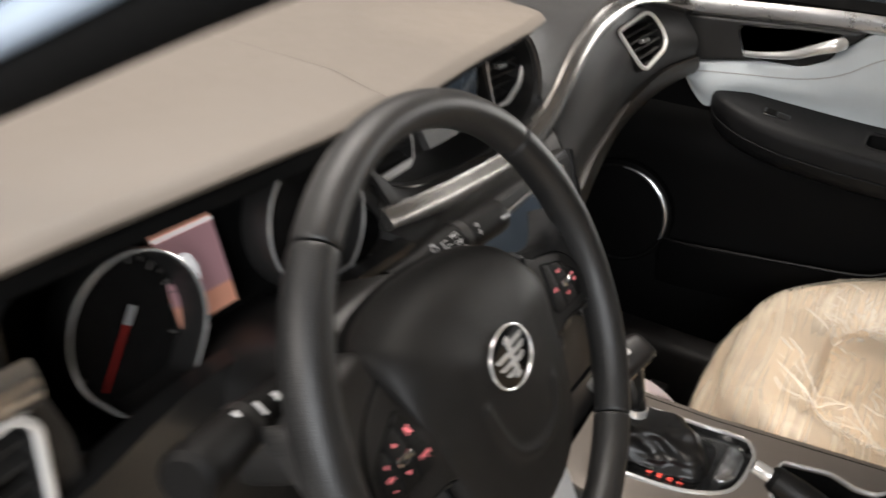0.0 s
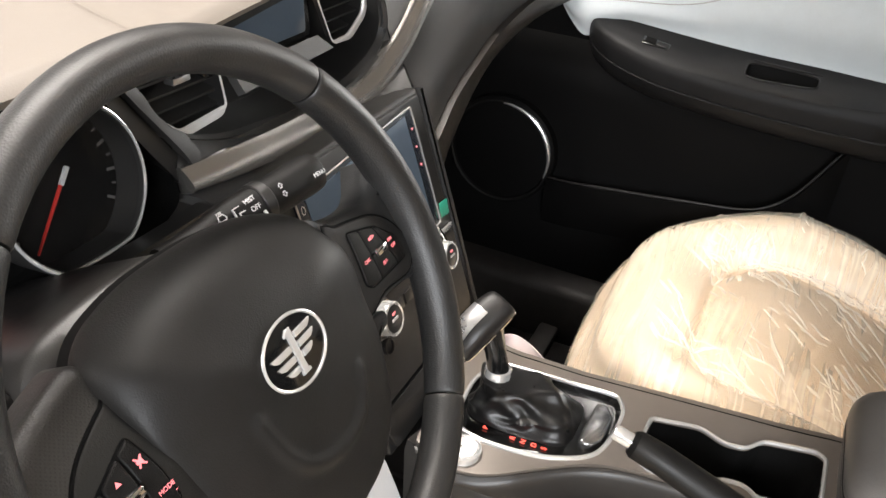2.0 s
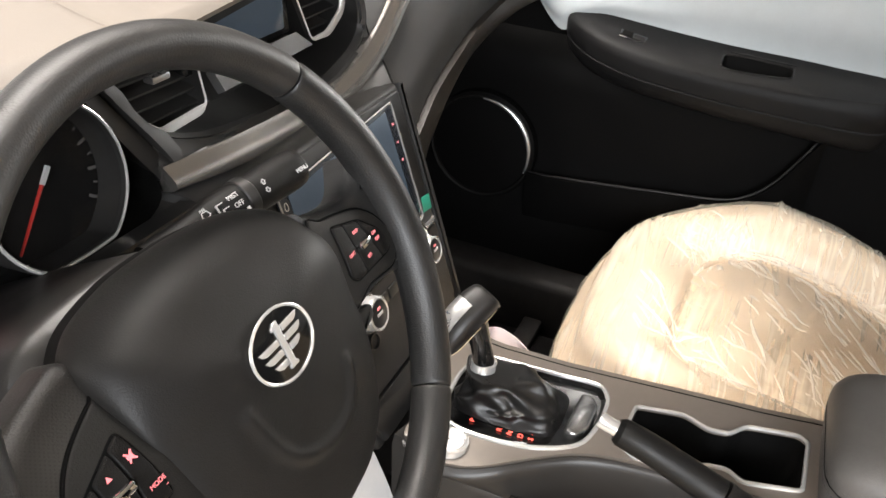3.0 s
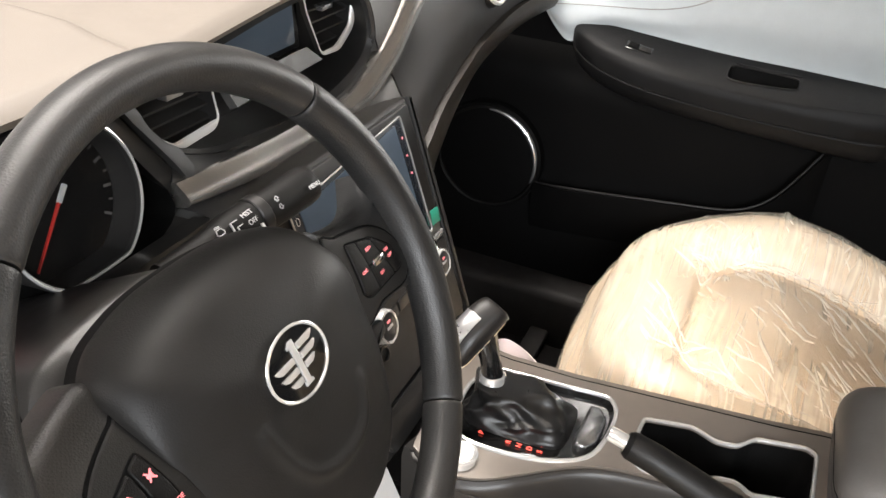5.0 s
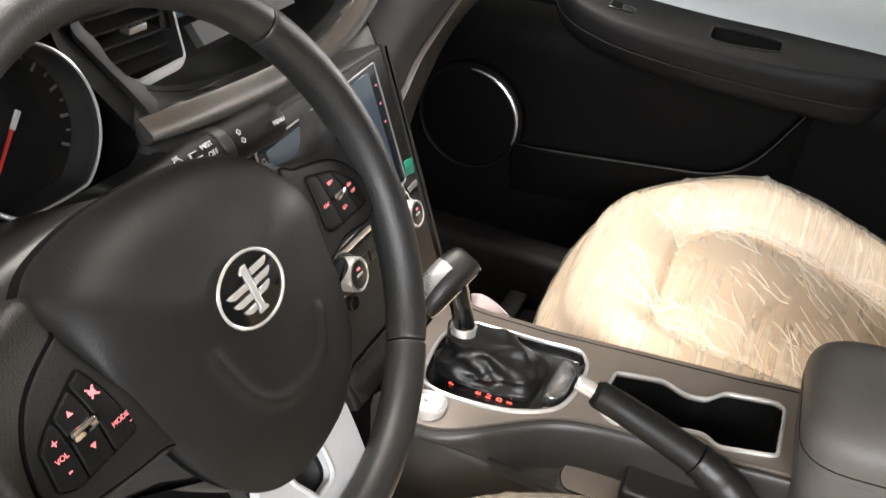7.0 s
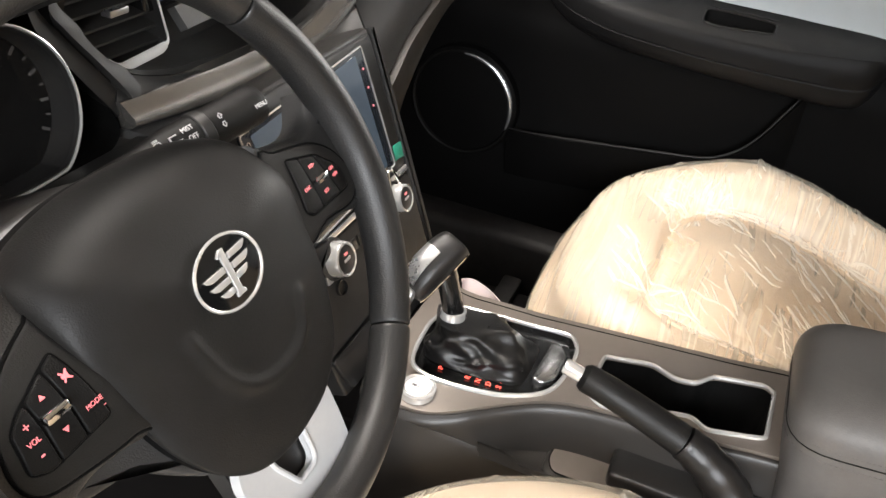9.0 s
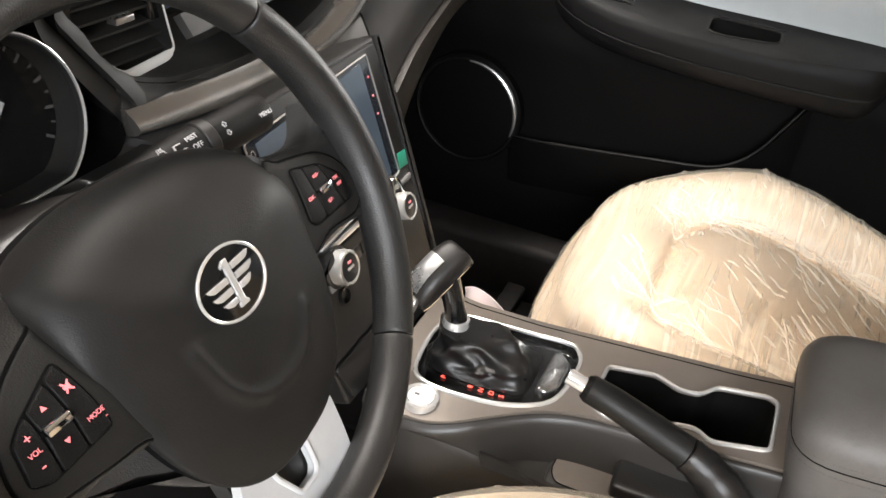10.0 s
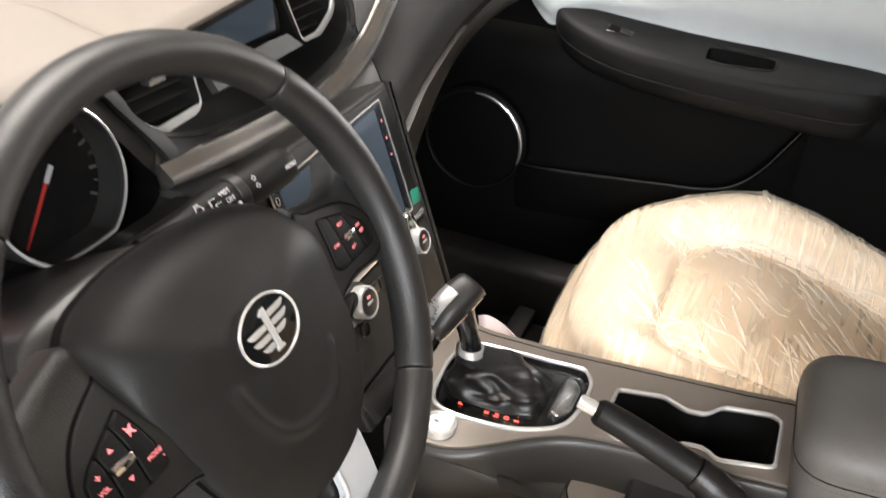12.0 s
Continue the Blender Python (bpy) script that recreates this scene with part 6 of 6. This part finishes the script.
    part("cup_ridge", tube(ridge, [0.0006 + 0.0028 * math.sin(math.pi * min(1, (k + 0.4) / 13)) for k in range(14)], 8), M_REST, arm, "raised ridge behind the cup")
    slope = Matrix.Translation(V(0.677, -0.004, 0.6385)) @ Matrix.Rotation(radians(-19), 4, "Y") @ Matrix.Rotation(radians(9.7), 4, "X")
    bm = box(-0.010, 0.010, -0.026, 0.022, -0.004, 0.0006, 0.0015)
    bm.transform(slope)
    part("switch_plate", bm, M_GLOSS, arm, "gloss window switch plate")
    bm = box(-0.007, 0.007, 0.000, 0.018, -0.002, 0.0032, 0.0012)
    bm.transform(slope)
    part("window_switch", bm, M_NEAR_BLACK, arm, "black window switch")
    bm = box(-0.006, 0.006, -0.022, -0.002, -0.002, 0.0016, 0.0008)
    bm.transform(slope)
    part("switch_rest", bm, M_EDGE, arm)
    # map pocket and its lip
    lip = spline([V(0.700, 0.150, 0.335), V(0.690, 0.10, 0.341), V(0.684, 0.0, 0.354), V(0.682, -0.12, 0.369), V(0.684, -0.21, 0.380), V(0.688, -0.255, 0.398), V(0.694, -0.29, 0.432), V(0.702, -0.325, 0.492), V(0.710, -0.345, 0.53)], 6)
    part("pocket_lip", tube(lip, 0.0027, 8), M_EDGE, d, "raised map pocket lip")
    wall = [[p for p in lip], [Vector((p.x + 0.004, p.y, p.z - 0.05)) for p in lip], [Vector((p.x + 0.016, p.y, min(p.z - 0.10, 0.16))) for p in lip]]
    part("pocket_front", shell(wall, -0.008), M_DOOR, d)
    # speaker with a bright arc for the highlight on its ring's upper rear quarter
    cy, cz, r = 0.252, 0.365, 0.102
    turn = Matrix.Translation(V(0.706, cy, cz)) @ Matrix.Rotation(radians(-90), 4, "Y")
    sp = part("speaker", turned([(r * 1.10, -0.012), (r * 1.08, 0.004), (r * 1.0, 0.010), (r * 0.97, 0.006), (r * 0.6, 0.009), (0.001, 0.011)], turn, 48), M_DOOR, d, "round black door speaker")
    arc = [V(0.695, cy + r * 0.985 * math.cos(q), cz + r * 0.985 * math.sin(q)) for q in np.linspace(radians(88), radians(200), 24)]
    part("speaker_highlight", tube(arc, [0.0015 + 0.0035 * math.sin(math.pi * i / 23) ** 0.6 for i in range(24)], 8), M_ALU, sp, "bright arc drawn for the highlight on the speaker ring")
    ring = [V(0.695, cy + r * 1.01 * math.cos(q), cz + r * 1.01 * math.sin(q)) for q in np.linspace(0, 2 * math.pi, 48, endpoint=False)]
    part("speaker_ring", tube(ring, 0.0022, 6, closed=True), M_BLACK, sp)
    glass = part("window_pane", shell([[V(0.728 - 0.11 * f ** 1.2, y, 0.83 + 0.30 * f) for y in np.linspace(0.30 - 0.42 * f, -1.0, 12)] for f in np.linspace(0, 1, 6)], 0.004), M_GLASS, d, "dark tinted door window")
    glass.visible_shadow = False
    tagged(part("door_sill", box(0.64, 0.76, -1.0, 0.60, -0.06, 0.13, 0.02, 3), M_MAT), "dark brown passenger sill trim", "door sill", kind="structure")


def footwell():
    tagged(part("floor_mat", shell([[(x, y, 0.012 + 0.10 * smooth(0.35, 0.62, y) + 0.002 * math.sin(60 * x)) for x in np.linspace(0.15, 0.62, 30)] for y in np.linspace(-0.12, 0.62, 20)], 0.008), M_CARPET), "black carpet mat in the passenger footwell", "floor mat")
    tagged(part("mat_edge", box(0.50, 0.66, 0.06, 0.10, 0.02, 0.04, 0.006), M_MAT), "dark brown rubber heel strip on the mat", "mat strip")
    up = spline([(0.100, 0.012, 0.404), (0.109, 0.0, 0.403), (0.102, -0.025, 0.400), (0.086, -0.050, 0.396)], 5)
    down = spline([(0.100, 0.010, 0.390), (0.098, -0.008, 0.386), (0.095, -0.026, 0.384), (0.090, -0.048, 0.384)], 5)
    rows = [up, [(a + b) / 2 + Vector((0.002, 0, 0)) for a, b in zip(up, down)], down]
    tagged(part("card", shell(rows, 0.001), M_PAPER), "pale pink card tucked beside the console", "card")


# ---- put it together ----
show_floor()
body_shell()
pillar(-1)
pillar(1)
windscreen()
dashboard = thing("dashboard", (0, 0, 0), "beige and dark grey dashboard with graphite trim", "dashboard")
dash_top(dashboard)
strip(dashboard)
centre_bay(dashboard)
cluster(dashboard)
lower_dash(dashboard)
climate_keys(centre_stack())
touch_screen()
climate_knob(-0.064, -0.172, 0.93)
climate_knob(0.077, -0.171, 0.82)
green_tape()
air_vent([(-0.232, 0.788), (-0.215, 0.808), (-0.138, 0.806), (-0.130, 0.785), (-0.118, 0.727), (-0.185, 0.724), (-0.215, 0.748)], 0.250, (0.003, 0.0006), -0.02, [(-0.138, 0.806), (-0.130, 0.785), (-0.117, 0.729), (-0.128, 0.725), (-0.185, 0.722), (-0.215, 0.747), (-0.230, 0.775)])
air_vent([(0.140, 0.790), (0.124, 0.824), (0.030, 0.826), (0.040, 0.795), (0.070, 0.743), (0.105, 0.742), (0.134, 0.760)], 0.250, (-0.008, 0.0085), 0.0, [(0.030, 0.826), (0.040, 0.795), (0.070, 0.741), (0.105, 0.740), (0.136, 0.759), (0.141, 0.79), (0.124, 0.826)])
air_vent(VENT_OUTLINE, 0.0, (-0.012, 0.0), 0.10, m=SIDE_VENT)
END_VENT = [(-0.06, 0.030), (0.022, 0.034), (0.034, 0.022), (0.034, -0.055), (-0.06, -0.055)]
end_axes = Matrix.Translation((-0.676, 0.146, 0.731)) @ Matrix.Rotation(radians(8), 4, "Z")
air_vent(END_VENT, 0.0, (0.0, 0.0), 0.0, m=end_axes)
mid_x, mid_z = sum(p[0] for p in END_VENT) / 5, sum(p[1] for p in END_VENT) / 5
opening = rounded([((x - mid_x) * 1.02, (z - mid_z) * 1.02, 0) for x, z in END_VENT], 0.008, 3)
around = rounded([(-0.10, 0.046, 0), (0.050, 0.046, 0), (0.066, 0.0, 0), (0.075, -0.12, 0), (-0.10, -0.12, 0)], 0.012, 4)
bm = plate(around, [opening], 0.0, 0.006)
bm.transform(Matrix.Translation((0, 0.004, 0)) @ Matrix.Rotation(radians(90), 4, "X"))
bm.transform(end_axes)
part("end_panel", bm, M_CHAR, dashboard, "dark grey end panel round the vent")
centre_display()
gauge(-0.5245, 0.734, 232, 0.0535, 0.95)
gauge(-0.3385, 0.7465, 228, 0.0590, 0.88)
trip_display()
column()
wiper_stalk()
indicator_stalk()
wheel()
console()
start_button()
shifter()
handbrake()
armrest()
seat(0.392, -0.072, "cream leather passenger seat under crinkled clear plastic film")
seat(-0.403, -0.020, "cream leather driver seat under crinkled clear plastic film")
door()
footwell()
